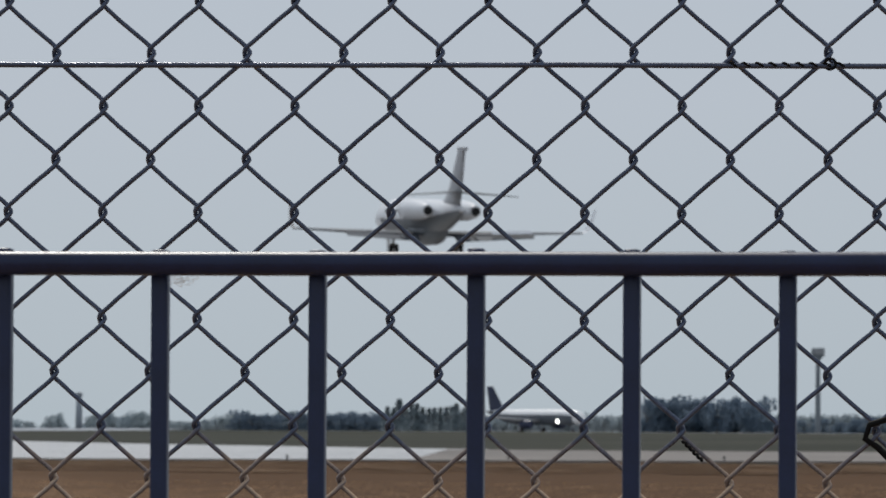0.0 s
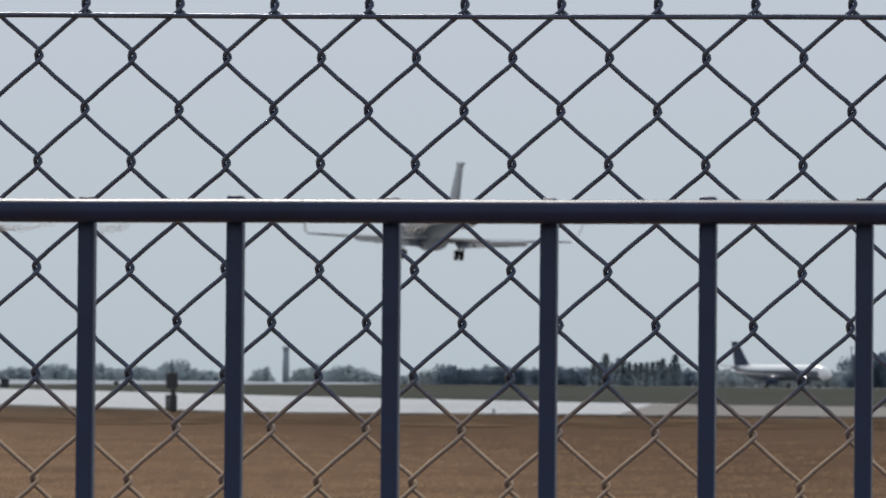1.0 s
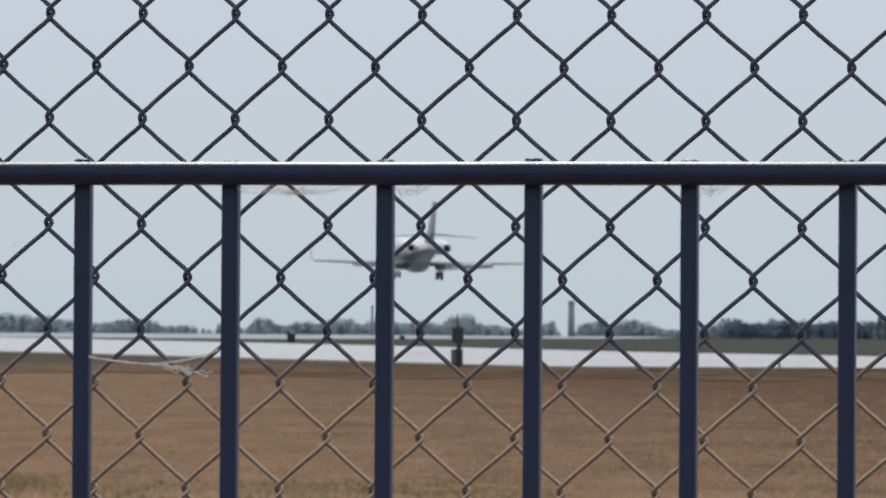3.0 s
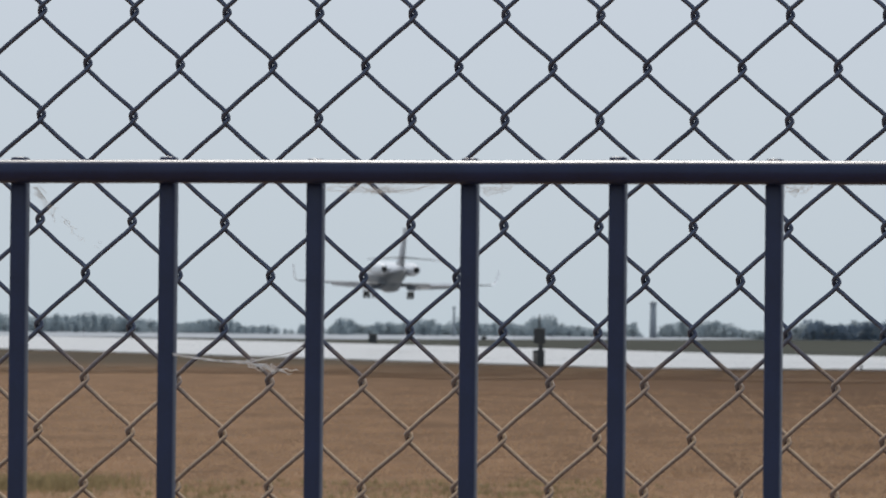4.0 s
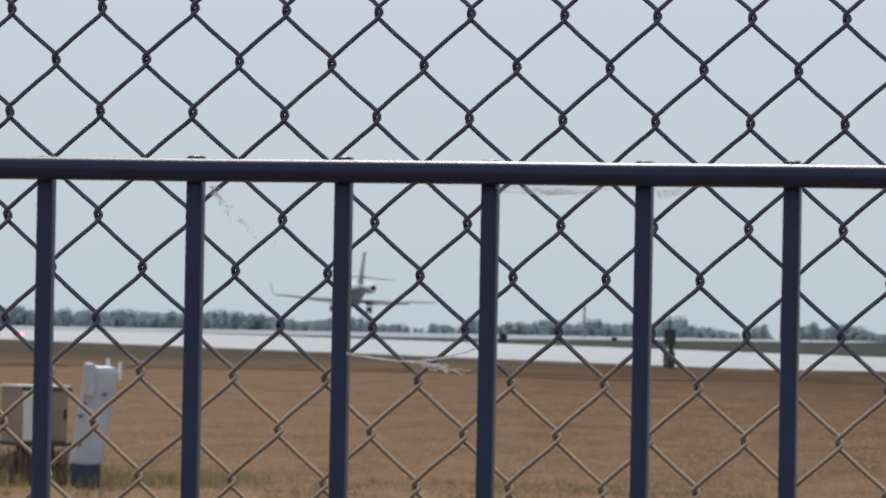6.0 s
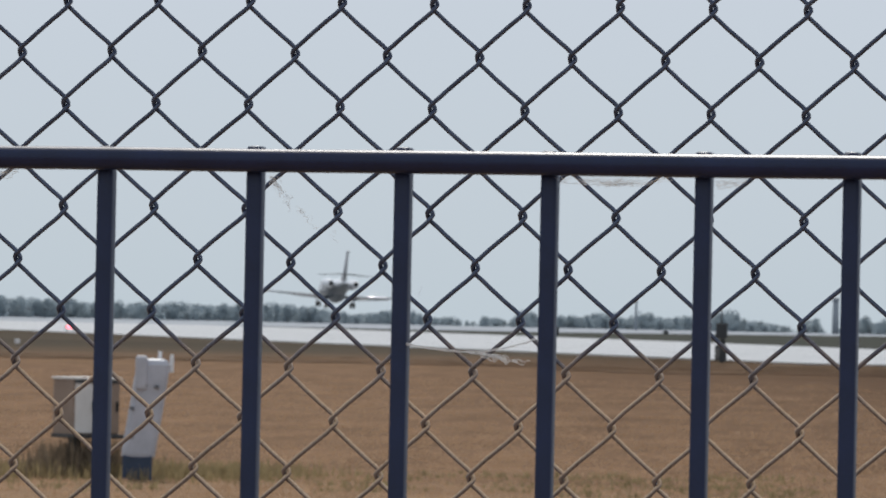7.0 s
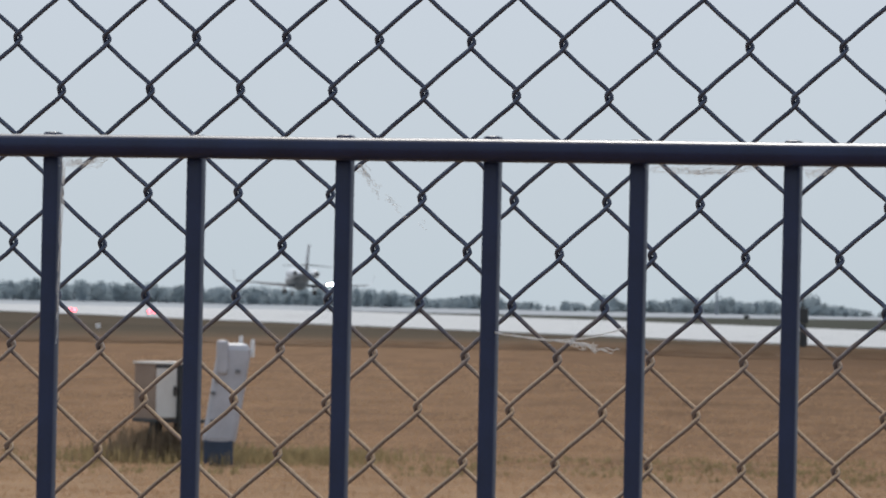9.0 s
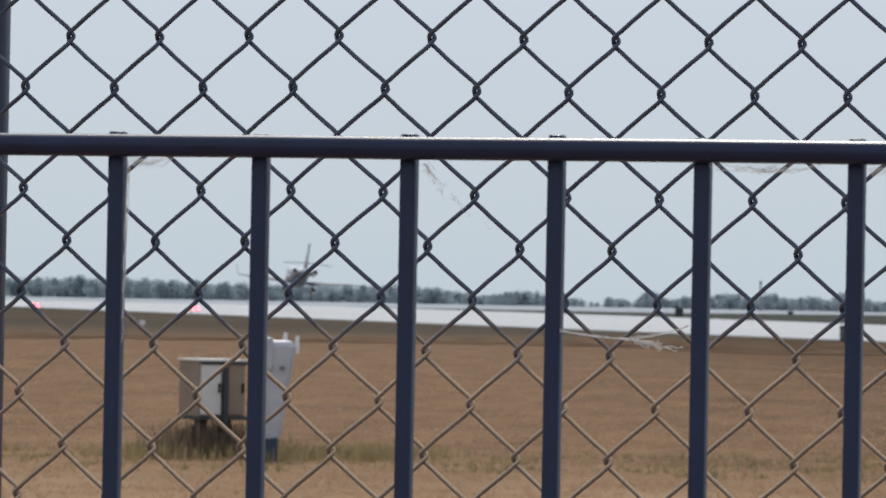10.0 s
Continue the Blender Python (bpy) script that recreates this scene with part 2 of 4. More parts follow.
def verge():
    """A strip of taller grass with a ragged near edge that breaks up into patches."""
    r = random.Random(3)
    bm = bmesh.new()
    a, b, c, d = Vector((-100, 190, 0.02)), Vector((-46, 262, 0.02)), field(2600, 74, 0.02), field(2600, 5, 0.02)
    rows, drift = [], 0.0
    for i in range(161):
        f = i / 160
        drift = 0.8 * drift + r.gauss(0, 2.2)
        near, far = a.lerp(b, f), d.lerp(c, f)
        near += (far - near).normalized() * (10 + 1.6 * drift + r.gauss(0, 2.0))
        rows.append((bm.verts.new(near), bm.verts.new(far)))
    for (p, q), (p2, q2) in zip(rows, rows[1:]):
        bm.faces.new((p, p2, q2, q))
    for i in range(700):
        f = r.random()
        m = a.lerp(b, f) + Vector((0, 4 - 26 * r.random() ** 1.6, 0.004 + 0.00003 * i))
        if i >= 220:
            f, d = radians(-15.0 + 12.0 * r.random()), 300 - 95 * r.random() ** 1.5
            m = Vector((math.sin(f) * d, math.cos(f) * d, 0.024 + 0.00003 * i))
        w, h = 0.8 + 2.4 * r.random(), 0.6 + 2.2 * r.random()
        bm.faces.new([bm.verts.new(m + Vector((w * math.cos(q) * (0.7 + 0.5 * r.random()), h * math.sin(q) * (0.7 + 0.5 * r.random()), 0))) for q in np.linspace(0, 5.5, 8)])
    bmesh.ops.recalc_face_normals(bm, faces=bm.faces)
    return tagged(part("grass_verge", bm, olive_grass), "darker olive strip of taller grass along the runway", "grass verge", kind="structure")


verge()
sheet("grass_infield", [field(-900, 100, 0.02), field(-900, 800, 0.02), field(3600, 800, 0.02), field(3600, 100, 0.02)], far_grass, "dull green grass beyond the runway")
sheet("grass_rise", [field(-900, 118, 0.03), field(-900, 430, 1.45), field(1500, 430, 1.45), field(1500, 266, 0.03)], far_grass, "dull green grass rising gently to the taxiway")
sheet("taxiway", [field(-900, 430, 1.45), field(-900, 570, 1.45), field(1500, 570, 1.45), field(1500, 430, 1.45)], pad_grey, "grey taxiway on a low rise")
sheet("far_slope", [field(-900, 570, 1.45), field(-900, 800, 0.03), field(1500, 800, 0.03), field(1500, 570, 1.45)], far_grass, "dull green grass falling away beyond the taxiway")
sheet("end_slope", [field(1500, 430, 1.45), field(1500, 570, 1.45), field(2100, 570, 0.03), field(2100, 430, 0.03)], far_grass, "dull green grass falling away at the rise's end")


def paved(name, outline, material, label, top):
    """A paved area with a straight-edged outline (u, n) and a low kerb-like edge."""
    bm = bmesh.new()
    face = bm.faces.new([bm.verts.new(field(u, n, top)) for u, n in outline])
    made = bmesh.ops.extrude_face_region(bm, geom=[face])
    bmesh.ops.translate(bm, verts=[g for g in made["geom"] if isinstance(g, bmesh.types.BMVert)], vec=(0, 0, -0.2))
    bmesh.ops.recalc_face_normals(bm, faces=bm.faces)
    return tagged(part(name, bm, material), label, name.replace("_", " "), kind="structure")


paved("runway", [(274, 70.5), (274, 92), (425, 146), (550, 151), (750, 176), (1000, 204), (1600, 262), (2700, 345), (2700, 70.5)], concrete, "pale sun-bleached concrete runway with wide shoulders", 0.1)
# added sheet, tilted up so its pale tone reads as the mirage
sheet("mirage_sheet", [(-1150, 2050, 0.05), (-440, 2050, 0.05), (-560, 2840, 2.0), (-1500, 2840, 2.0)], mirage_grey, "pale rising sheet added as the mirage strip below the far trees", thick=0.2)

paved("blast_pad", [(262, 86), (262, 176), (392, 176), (398, 150), (415, 139)], grey_paving, "greyer paving before the runway", 0.13)

# ---- far trees ----
# bearing in degrees, height of the skyline in metres
PROFILE = [(-26, 11), (-22, 10.5), (-21.4, 12), (-21.1, 10.5), (-20.95, 12), (-20.5, 10.6), (-19.8, 10.2), (-19.0, 10.3), (-18.5, 10.2), (-18.1, 11), (-17.8, 9.6), (-17.45, 8.4), (-17.3, 6.2), (-17.1, 7.6), (-16.9, 9.0), (-16.65, 8.8),
           (-16.5, 5.8), (-16.25, 6), (-16.1, 4.2), (-15.97, 4), (-15.9, 6.4), (-15.75, 6.4), (-15.65, 4.4), (-15.55, 8.6), (-15.4, 10.2), (-15.3, 6.5), (-15.1, 7.6), (-15.0, 8.6), (-14.82, 7.2), (-14.7, 10.4), (-14.55, 9.0), (-14.38, 7.2), (-14.26, 10),
           (-14.0, 8.4), (-13.75, 9), (-13.58, 7.2), (-13.45, 11), (-13.37, 12.2), (-13.27, 9.6), (-13.2, 7.4), (-12.95, 6.8), (-12.72, 4.6), (-12.62, 3.4), (-12.56, 8), (-12.47, 9.4), (-12.4, 6), (-12.35, 2.4), (-12.2, 3), (-12.14, 8), (-11.97, 10.4), (-11.84, 7.6),
           (-11.6, 11.2), (-11.45, 9), (-11.3, 6), (-11.1, 5.4), (-10.95, 6), (-10.75, 8.4), (-10.6, 10.2), (-10.36, 8.2), (-10.1, 11.4), (-9.9, 9.6), (-9.5, 9.4), (-9.1, 9), (-8.4, 9.8), (-6.8, 10), (-4, 10), (0, 10)]


def profile(az):
    return float(np.interp(az, [p[0] for p in PROFILE], [p[1] for p in PROFILE]))


def far_tree(rng, pointed, material):
    """A tree one metre high, with a tapered trunk, limbs and a ragged crown of many small clumps."""
    bm = bmesh.new()
    tube(bm, [(0, 0, 0), (0.01, 0, 0.3), (0, 0.01, 0.7)], [0.03, 0.022, 0.008], 6)
    for i in range(5):
        a = i * 1.3 + rng.random()
        tube(bm, [(0, 0, 0.25 + 0.06 * i), (0.2 * math.cos(a), 0.2 * math.sin(a), 0.5 + 0.06 * i)], [0.012, 0.004], 4)
    trunk = mesh_of("trunk", bm, bark)
    bm = bmesh.new()
    lobes = [(rng.gauss(0, 0.2), rng.gauss(0, 0.2), 0.2 + 0.58 * rng.random(), 0.15 + 0.1 * rng.random()) for _ in range(11)] + [(0, 0, 0.42, 0.34), (0.1, 0, 0.2, 0.3), (-0.1, 0.05, 0.2, 0.3)]
    for i in range(520 if pointed else 640):
        if pointed:
            h = rng.random()
            a, r = rng.random() * 6.28, (0.17 * (1.02 - h) + 0.03) * math.sqrt(rng.random())
            at_ = Vector((r * math.cos(a), r * math.sin(a), 0.08 + 0.92 * h))
        else:
            lx, ly, lz, lr = rng.choice(lobes)
            d = Vector((rng.gauss(0, 1), rng.gauss(0, 1), rng.gauss(0, 1))).normalized() * lr * (0.55 + 0.5 * rng.random())
            at_ = Vector((lx, ly, lz)) + Vector((d.x, d.y, d.z * 0.8))
            at_.z = 1.24 * abs(at_.z - 0.03) + 0.02
        out = Vector((at_.x, at_.y, 0.5 * (at_.z - 0.4))).normalized()
        n1 = (out + 0.4 * Vector((rng.gauss(0, 1), rng.gauss(0, 1), rng.gauss(0, 1)))).normalized()
        e1 = n1.orthogonal().normalized()
        e2, w = n1.cross(e1), (0.032 if pointed else 0.040) * (0.6 + 0.8 * rng.random())
        bm.faces.new([bm.verts.new(at_ + e1 * (w * x) + e2 * (w * y)) for x, y in ((-1, -0.3), (0, -0.8), (1, -0.2), (0.7, 0.6), (-0.5, 0.8))])
    return trunk, mesh_of("crown", bm, material, smooth=False)


def plant(az, dist, height, wide, meshes, rng, label, category="tree", group="far trees"):
    a = radians(az)
    ob = thing("tree", pose(math.sin(a) * dist, math.cos(a) * dist, -0.02, 0, 0, rng.random() * 360), label, category, group)
    for name, me in zip(("trunk", "crown"), meshes):
        o = new(name, me)
        o.parent = ob
        o.scale = (height * wide, height * wide, height)
    return ob


rng = random.Random(7)
round_trees = [far_tree(rng, False, hazy_foliage) for _ in range(5)]
poplars = [far_tree(rng, True, hazy_foliage) for _ in range(3)]
dark_trees = [far_tree(rng, False, hazy_near_foliage) for _ in range(3)]
az = -25.5
while az < -3.0:
    h = profile(az) * (0.93 + 0.14 * rng.random())
    if h > 3.2:
        plant(az, 2880 + 90 * rng.random(), h, 0.95 + 0.35 * rng.random(), rng.choice(round_trees), rng, "hazy blue-green tree in a far row")
    az += 0.05 + 0.05 * rng.random()
for i in range(15):
    plant(-9.05 + 0.06 * i + 0.02 * rng.random(), 2350 + 60 * rng.random(), 11.5 + 4.5 * rng.random() ** 2, 1.5, rng.choice(poplars), rng, "tall narrow poplar in a far windbreak", group="poplars")
for i in range(26):
    plant(-10.6 + 0.1 * i + 0.05 * rng.random(), 2500 + 60 * rng.random(), 8 + 2.5 * rng.random(), 1.4, rng.choice(dark_trees), rng, "dark broad tree in a far row")
for i in range(24):
    plant(-6.35 + 0.052 * i + 0.03 * rng.random(), 1900 + 80 * rng.random(), 11.2 + 2.6 * rng.random(), 0.9, rng.choice(dark_trees), rng, "dark dense tree in a clump beyond the field", group="tree clump")
for i in range(14):
    plant(-4.9 + 0.16 * i + 0.06 * rng.random(), 1850 + 80 * rng.random(), 5.2 + 2 * rng.random(), 1.4, rng.choice(dark_trees), rng, "low dark bush at the field's edge", "bush", "bushes")
bm = bmesh.new()
for i in range(26000):
    az = -25.5 + 25.0 * rng.random()
    if profile(az) > 5:
        a, d = radians(az), 2985 + 40 * rng.random()
        q = Vector((math.sin(a) * d, math.cos(a) * d, profile(az) * 0.94 * rng.random() ** 0.8 + 0.3))
        n1 = Vector((0.4 * rng.gauss(0, 1), 0.4 * rng.gauss(0, 1) - 1, 0.4 * rng.gauss(0, 1) + 0.3)).normalized()
        e1 = n1.orthogonal().normalized()
        e2, w = n1.cross(e1), 0.45 + 0.45 * rng.random()
        bm.faces.new([bm.verts.new(q + e1 * (w * x) + e2 * (w * y)) for x, y in ((-1, -0.3), (0, -0.8), (1, -0.2), (0.7, 0.6), (-0.5, 0.8))])
tagged(part("woods", bm, hazy_foliage), "far hedge and undergrowth below the trees", "woods", kind="stuff")

# ---- masts and posts ----
def at(az, dist, z=0.0):
    return pose(math.sin(radians(az)) * dist, math.cos(radians(az)) * dist, z, 0, 0, -az)


def tower():
    ob = thing("tower", at(-12.25, 2820), "slim dark concrete tower far beyond the runway", "tower")
    bm = bmesh.new()
    loft(bm, [[(r * math.cos(a), r * math.sin(a), z) for a in np.linspace(0, 6.283, 13)[:-1]] for z, r in ((-0.1, 1.9), (18.4, 1.5))])
    part("shaft", bm, hazy_mast_paint, ob, smooth=True)
    bm = bmesh.new()
    loft(bm, [[(r * math.cos(a), r * math.sin(a), z) for a in np.linspace(0, 6.283, 13)[:-1]] for z, r in ((18.4, 1.75), (20.0, 1.75), (20.3, 1.2))])
    part("head", bm, hazy_mast_paint, ob)


tower()


def slim_mast(az, dist, height, r):
    ob = thing("mast", at(az, dist), "slim grey antenna mast above the trees", "mast")
    bm = tube(bmesh.new(), [(0, 0, -0.1), (0, 0, height)], [r, r * 0.5], 6)
    part("pole", bm, hazy_mast_paint, ob)
    bm = bmesh.new()
    box(bm, (-r * 0.8, -r * 0.8, height - 1.2), (r * 0.8, r * 0.8, height))
    part("aerial", bm, hazy_mast_paint, ob)


slim_mast(-14.32, 2750, 16.5, 0.9)
slim_mast(-6.375, 2600, 21.0, 0.5)


def flood_mast():
    ob = thing("floodlight_mast", at(-4.57, 1750), "grey steel apron floodlight mast with a broad head", "light mast")
    part("pole", tube(bmesh.new(), [(0, 0, -0.1), (0, 0, 24.4)], [0.95, 0.7], 8), hazy_mast_paint, ob)
    bm = bmesh.new()
    box(bm, (-2.1, -0.8, 25.9), (2.1, 0.8, 28.4), 0.1)
    part("head_frame", bm, hazy_mast_paint, ob)
    bm = bmesh.new()
    loft(bm, [[(-0.6, -0.4, 24.3), (0.6, -0.4, 24.3), (0.6, 0.4, 24.3), (-0.6, 0.4, 24.3)], [(-1.6, -0.7, 25.9), (1.6, -0.7, 25.9), (1.6, 0.7, 25.9), (-1.6, 0.7, 25.9)]])
    part("bracket", bm, hazy_mast_paint, ob)
    for i in range(4):
        bm = bmesh.new()
        box(bm, (-1.9 + i, -1.15, 26.4), (-1.1 + i, -0.8, 28.0), 0.05)
        part("floodlight", bm, grey_paint, ob)


flood_mast()


def runway_marker():
    ob = thing("runway_post", pose(-65.4, 275.5, 0.0, 0, 0, 13), "dark equipment box on a post beside the runway's end", "marker post")
    bm = bmesh.new()
    box(bm, (-0.29, -0.2, 1.27), (0.31, 0.2, 2.05), 0.03)
    part("box", bm, post_paint, ob)
    bm = bmesh.new()
    box(bm, (-0.05, -0.08, -0.02), (0.2, 0.08, 1.25), 0.02)
    part("post", bm, post_paint, ob)
    bm = bmesh.new()
    box(bm, (-0.32, -0.14, 0.12), (0.28, 0.1, 0.92), 0.02)
    part("junction_box", bm, post_paint, ob, "dark junction box")
    for x in (-0.28, -0.16):
        bm = bmesh.new()
        box(bm, (x, -0.2, 0.2), (x + 0.06, -0.14, 0.8), 0.01)
        part("conduit", bm, post_grey, ob, "grey conduit")
    part("aerial", tube(bmesh.new(), [(0, 0, 2.05), (0, 0, 2.75)], [0.05, 0.035], 6), post_paint, ob)


runway_marker()


def papi(i):
    p = field(0, 0) + Vector((-213, 580, 0)) - N * 9.0 * i
    ob = thing("approach_light", Matrix.Translation(p) @ pose(0, 0, 0, 0, 0, 26.9), "low white approach slope light glowing red in the grass", "runway light", "approach slope lights")
    bm = bmesh.new()
    box(bm, (-0.55, -0.6, 0.45), (0.55, 0.6, 0.85), 0.05)
    part("housing", bm, grey_paint, ob)
    for x in (-0.35, 0.35):
        part("leg", tube(bmesh.new(), [(x, 0, -0.05), (x, 0, 0.45)], 0.05, 6), grey_paint, ob)
    for x in (-0.28, 0.28):
        bm = bmesh.new()
        tube(bm, [(x, -0.66, 0.65), (x, -0.58, 0.65)], 0.2, 12)
        part("lens", bm, red_light, ob, "glowing red lens")


for i in range(4):
    papi(i)

def threshold_light(n, u=270.0):
    ob = thing("runway_light", Matrix.Translation(field(u, n)), "small dark runway edge light on a short stem", "runway light", "runway edge lights")
    part("stem", tube(bmesh.new(), [(0, 0, -0.03), (0, 0, 0.22)], [0.04, 0.035], 8), post_paint, ob)
    part("lamp_head", tube(bmesh.new(), [(0, 0, 0.22), (0, 0, 0.30), (0, 0, 0.34)], [0.07, 0.07, 0.03], 10), post_paint, ob)


for i in range(8):
    threshold_light(82 + 12 * i)
# small dark equipment boxes beyond the runway
def field_box(az, dist, w, h):
    ob = thing("equipment_box", at(az, dist), "small dark equipment hut on the infield grass", "hut", "infield huts")
    bm = bmesh.new()
    box(bm, (-w / 2, -w / 2, -0.05), (w / 2, w / 2, h * 0.85), 0.05)
    part("wall", bm, post_paint, ob)
    bm = bmesh.new()
    box(bm, (-w * 0.55, -w * 0.55, h * 0.85), (w * 0.55, w * 0.55, h), 0.05)
    part("roof", bm, post_paint, ob)


for a, d, w, h in ((-15.15, 1150, 1.7, 1.9), (-14.0, 1500, 1.4, 1.6)):
    field_box(a, d, w, h)

def edge_marker(az, dist):
    ob = thing("edge_marker", at(az, dist), "small white marker on a short stem in the grass", "marker")
    part("stem", tube(bmesh.new(), [(0, 0, -0.05), (0, 0, 0.24)], 0.03, 8), post_grey, ob)
    bm = bmesh.new()
    box(bm, (-0.13, -0.04, 0.22), (0.13, 0.04, 0.46), 0.03)
    part("plate", bm, white_paint, ob, "white plate")


edge_marker(-20.67, 290)

# ---- the cabinet and the leaning housing in the grass ----
def cabinet():
    ob = thing("cabinet", pose(-18.83, 52.9, 0, 0, 0, 47), "weathered tan and white electrical cabinet on a stand in grass", "cabinet")
    bm = bmesh.new()
    box(bm, (-0.26, -0.2, 0.42), (0.26, 0.27, 0.98), 0.012)
    part("body", bm, cabinet_tan, ob)
    bm = bmesh.new()
    box(bm, (-0.275, -0.235, 0.98), (0.275, 0.285, 1.005), 0.01)
    part("lid", bm, cabinet_white, ob, "pale overhanging lid")
    for x0, x1, m in ((-0.25, -0.02, cabinet_white), (0.06, 0.25, cabinet_tan)):
        bm = bmesh.new()
        box(bm, (x0, -0.222, 0.44), (x1, -0.202, 0.95), 0.006)
        door = part("door", bm, m, ob, "off-white door" if m is cabinet_white else "")
        bm = bmesh.new()
        box(bm, (x1 - 0.04, -0.24, 0.66), (x1 - 0.015, -0.222, 0.76), 0.004)
        part("handle", bm, dark_metal, door)
    bm = bmesh.new()
    box(bm, (-0.015, -0.225, 0.42), (0.05, -0.203, 0.96), 0.005)
    part("cable_duct", bm, post_paint, ob, "dark cable duct")
    bm = bmesh.new()
    box(bm, (-0.01, -0.26, -0.03), (0.04, -0.228, 0.93), 0.006)
    part("front_post", bm, post_paint, ob, "dark steel post")
    bm = bmesh.new()
    box(bm, (-0.26, -0.232, 0.945), (0.30, -0.205, 0.978), 0.005)
    part("eaves_strip", bm, post_paint, ob, "dark strip under the lid")
    bm = bmesh.new()
    box(bm, (-0.27, -0.245, 0.385), (0.31, 0.28, 0.425), 0.005)
    part("base_frame", bm, post_paint, ob)
    for x in (-0.14, 0.14):
        bm = bmesh.new()
        box(bm, (x - 0.05, -0.06, -0.03), (x + 0.05, 0.06, 0.40), 0.006)
        part("leg", bm, post_paint, ob)


cabinet()


def leaning_housing():
    """A tall white housing that leans to one side on a dark blue foot, with two small horns on top."""
    ob = thing("equipment_housing", pose(-17.96, 51.98, 0, 0, 0, 19.5), "leaning white equipment housing on a dark blue foot", "equipment")
    bm = bmesh.new()
    secs = []
    for z, x, w, d in ((0.235, 0.01, 0.165, 0.17), (0.27, 0.012, 0.17, 0.175), (0.6, 0.065, 0.172, 0.17), (1.02, 0.125, 0.17, 0.165), (1.15, 0.14, 0.165, 0.16), (1.2, 0.145, 0.14, 0.13), (1.215, 0.145, 0.09, 0.08)):
        ring = []
        for k in range(20):
            a = 2 * math.pi * k / 20
            c, s = math.cos(a), math.sin(a)
            ring.append((x + w * math.copysign(abs(c) ** 0.4, c), d * math.copysign(abs(s) ** 0.4, s), z))
        secs.append(ring)
    loft(bm, secs)
    shell = part("shell", bm, pillar_white, ob, smooth=False)
    bm = bmesh.new()
    box(bm, (-0.145, -0.17, -0.03), (0.15, 0.17, 0.25), 0.02)
    part("foot", bm, blue_base, ob, "dark blue foot")
    bm = bmesh.new()
    box(bm, (-0.035, -0.2, 0.9), (0.085, -0.1, 1.245), 0.035)
    part("collar", bm, pillar_white, ob)
    for x, h in ((0.2, 1.29), (0.32, 1.26)):
        bm = bmesh.new()
        tube(bm, [(x, 0, 1.08), (x + 0.01, 0, h)], [0.026, 0.018], 8)
        part("horn", bm, white_paint, ob)
    for x, z in ((-0.085, 0.70), (-0.085, 0.42), (0.04, 0.93), (0.16, 0.92), (-0.04, 0.82)):
        bm = bmesh.new()
        box(bm, (x, -0.187, z), (x + 0.045, -0.16, z + 0.035), 0.005)
        part("vent", bm, vent_grey, shell)


leaning_housing()


def weeds(x, y, spread, count, height, material, label):
    bm = bmesh.new()
    r = random.Random(int(x * 100) + count)
    for _ in range(count):
        px, py = x + r.gauss(0, spread), y + r.gauss(0, spread * 2.5)
        h, a = height * (0.35 + 0.8 * r.random()), r.random() * 6.28
        lean, w = 0.5 * h * r.random(), 0.003 + 0.005 * r.random()
        c, s = math.cos(a), math.sin(a)
        b0 = Vector((px, py, -0.02))
        mid, top = b0 + Vector((lean * 0.4 * c, lean * 0.4 * s, h * 0.6)), b0 + Vector((lean * c, lean * s, h))
        v = [bm.verts.new(b0 + Vector((-s * w, c * w, 0))), bm.verts.new(b0 - Vector((-s * w, c * w, 0))), bm.verts.new(mid - Vector((-s * w, c * w, 0))), bm.verts.new(mid + Vector((-s * w, c * w, 0))), bm.verts.new(top)]
        bm.faces.new(v[:4])
        bm.faces.new((v[3], v[2], v[4]))
    tagged(part("weeds", bm, material), label, "weeds", kind="stuff")


weeds(-18.83, 52.8, 0.20, 1500, 0.40, weed_dark, "dark dead weeds under the cabinet")
weeds(-18.98, 53.0, 0.34, 2600, 0.20, weed_green, "yellow-green weeds around the cabinet's stand")
weeds(-17.7, 53.7, 0.42, 2200, 0.17, weed_green, "yellow-green weeds beside the white housing")


def stubble(name, seed, clusters, near, far, az0, az1, tall, material, label):
    """Low mown tufts, gathered in loose clumps: each is four small leaning blades."""
    r = np.random.default_rng(seed)
    d = near * (far / near) ** r.random(clusters)
    a = np.radians(az0 + (az1 - az0) * r.random(clusters))
    mid = np.stack([np.sin(a) * d, np.cos(a) * d], 1)
    per = 11
    root = np.repeat(mid, per * 4, 0)
    tuft = np.repeat(r.normal(0, 1, (clusters * per, 2)) * (0.22, 0.5), 4, 0)
    n = len(root)
    root = root + tuft + r.normal(0, 0.02, (n, 2))
    turn, lean = r.random(n) * 6.283, r.normal(0, 0.5, (n, 2))
    h = tall * (0.5 + r.random(n)) * np.repeat(0.6 + 0.8 * r.random(clusters), per * 4)
    w = 0.006 + 0.014 * r.random(n)
    side = np.stack([np.cos(turn) * w, np.sin(turn) * w], 1)
    verts = np.empty((n, 3, 3))
    verts[:, 0, :2], verts[:, 1, :2], verts[:, 2, :2] = root - side, root + side, root + lean * h[:, None]
    verts[:, :2, 2], verts[:, 2, 2] = -0.01, h
    me = bpy.data.meshes.new(name)
    me.from_pydata(verts.reshape(-1, 3).tolist(), [], np.arange(n * 3).reshape(-1, 3).tolist())
    me.materials.append(material)
    tagged(new(name, me), label, "grass", kind="stuff")


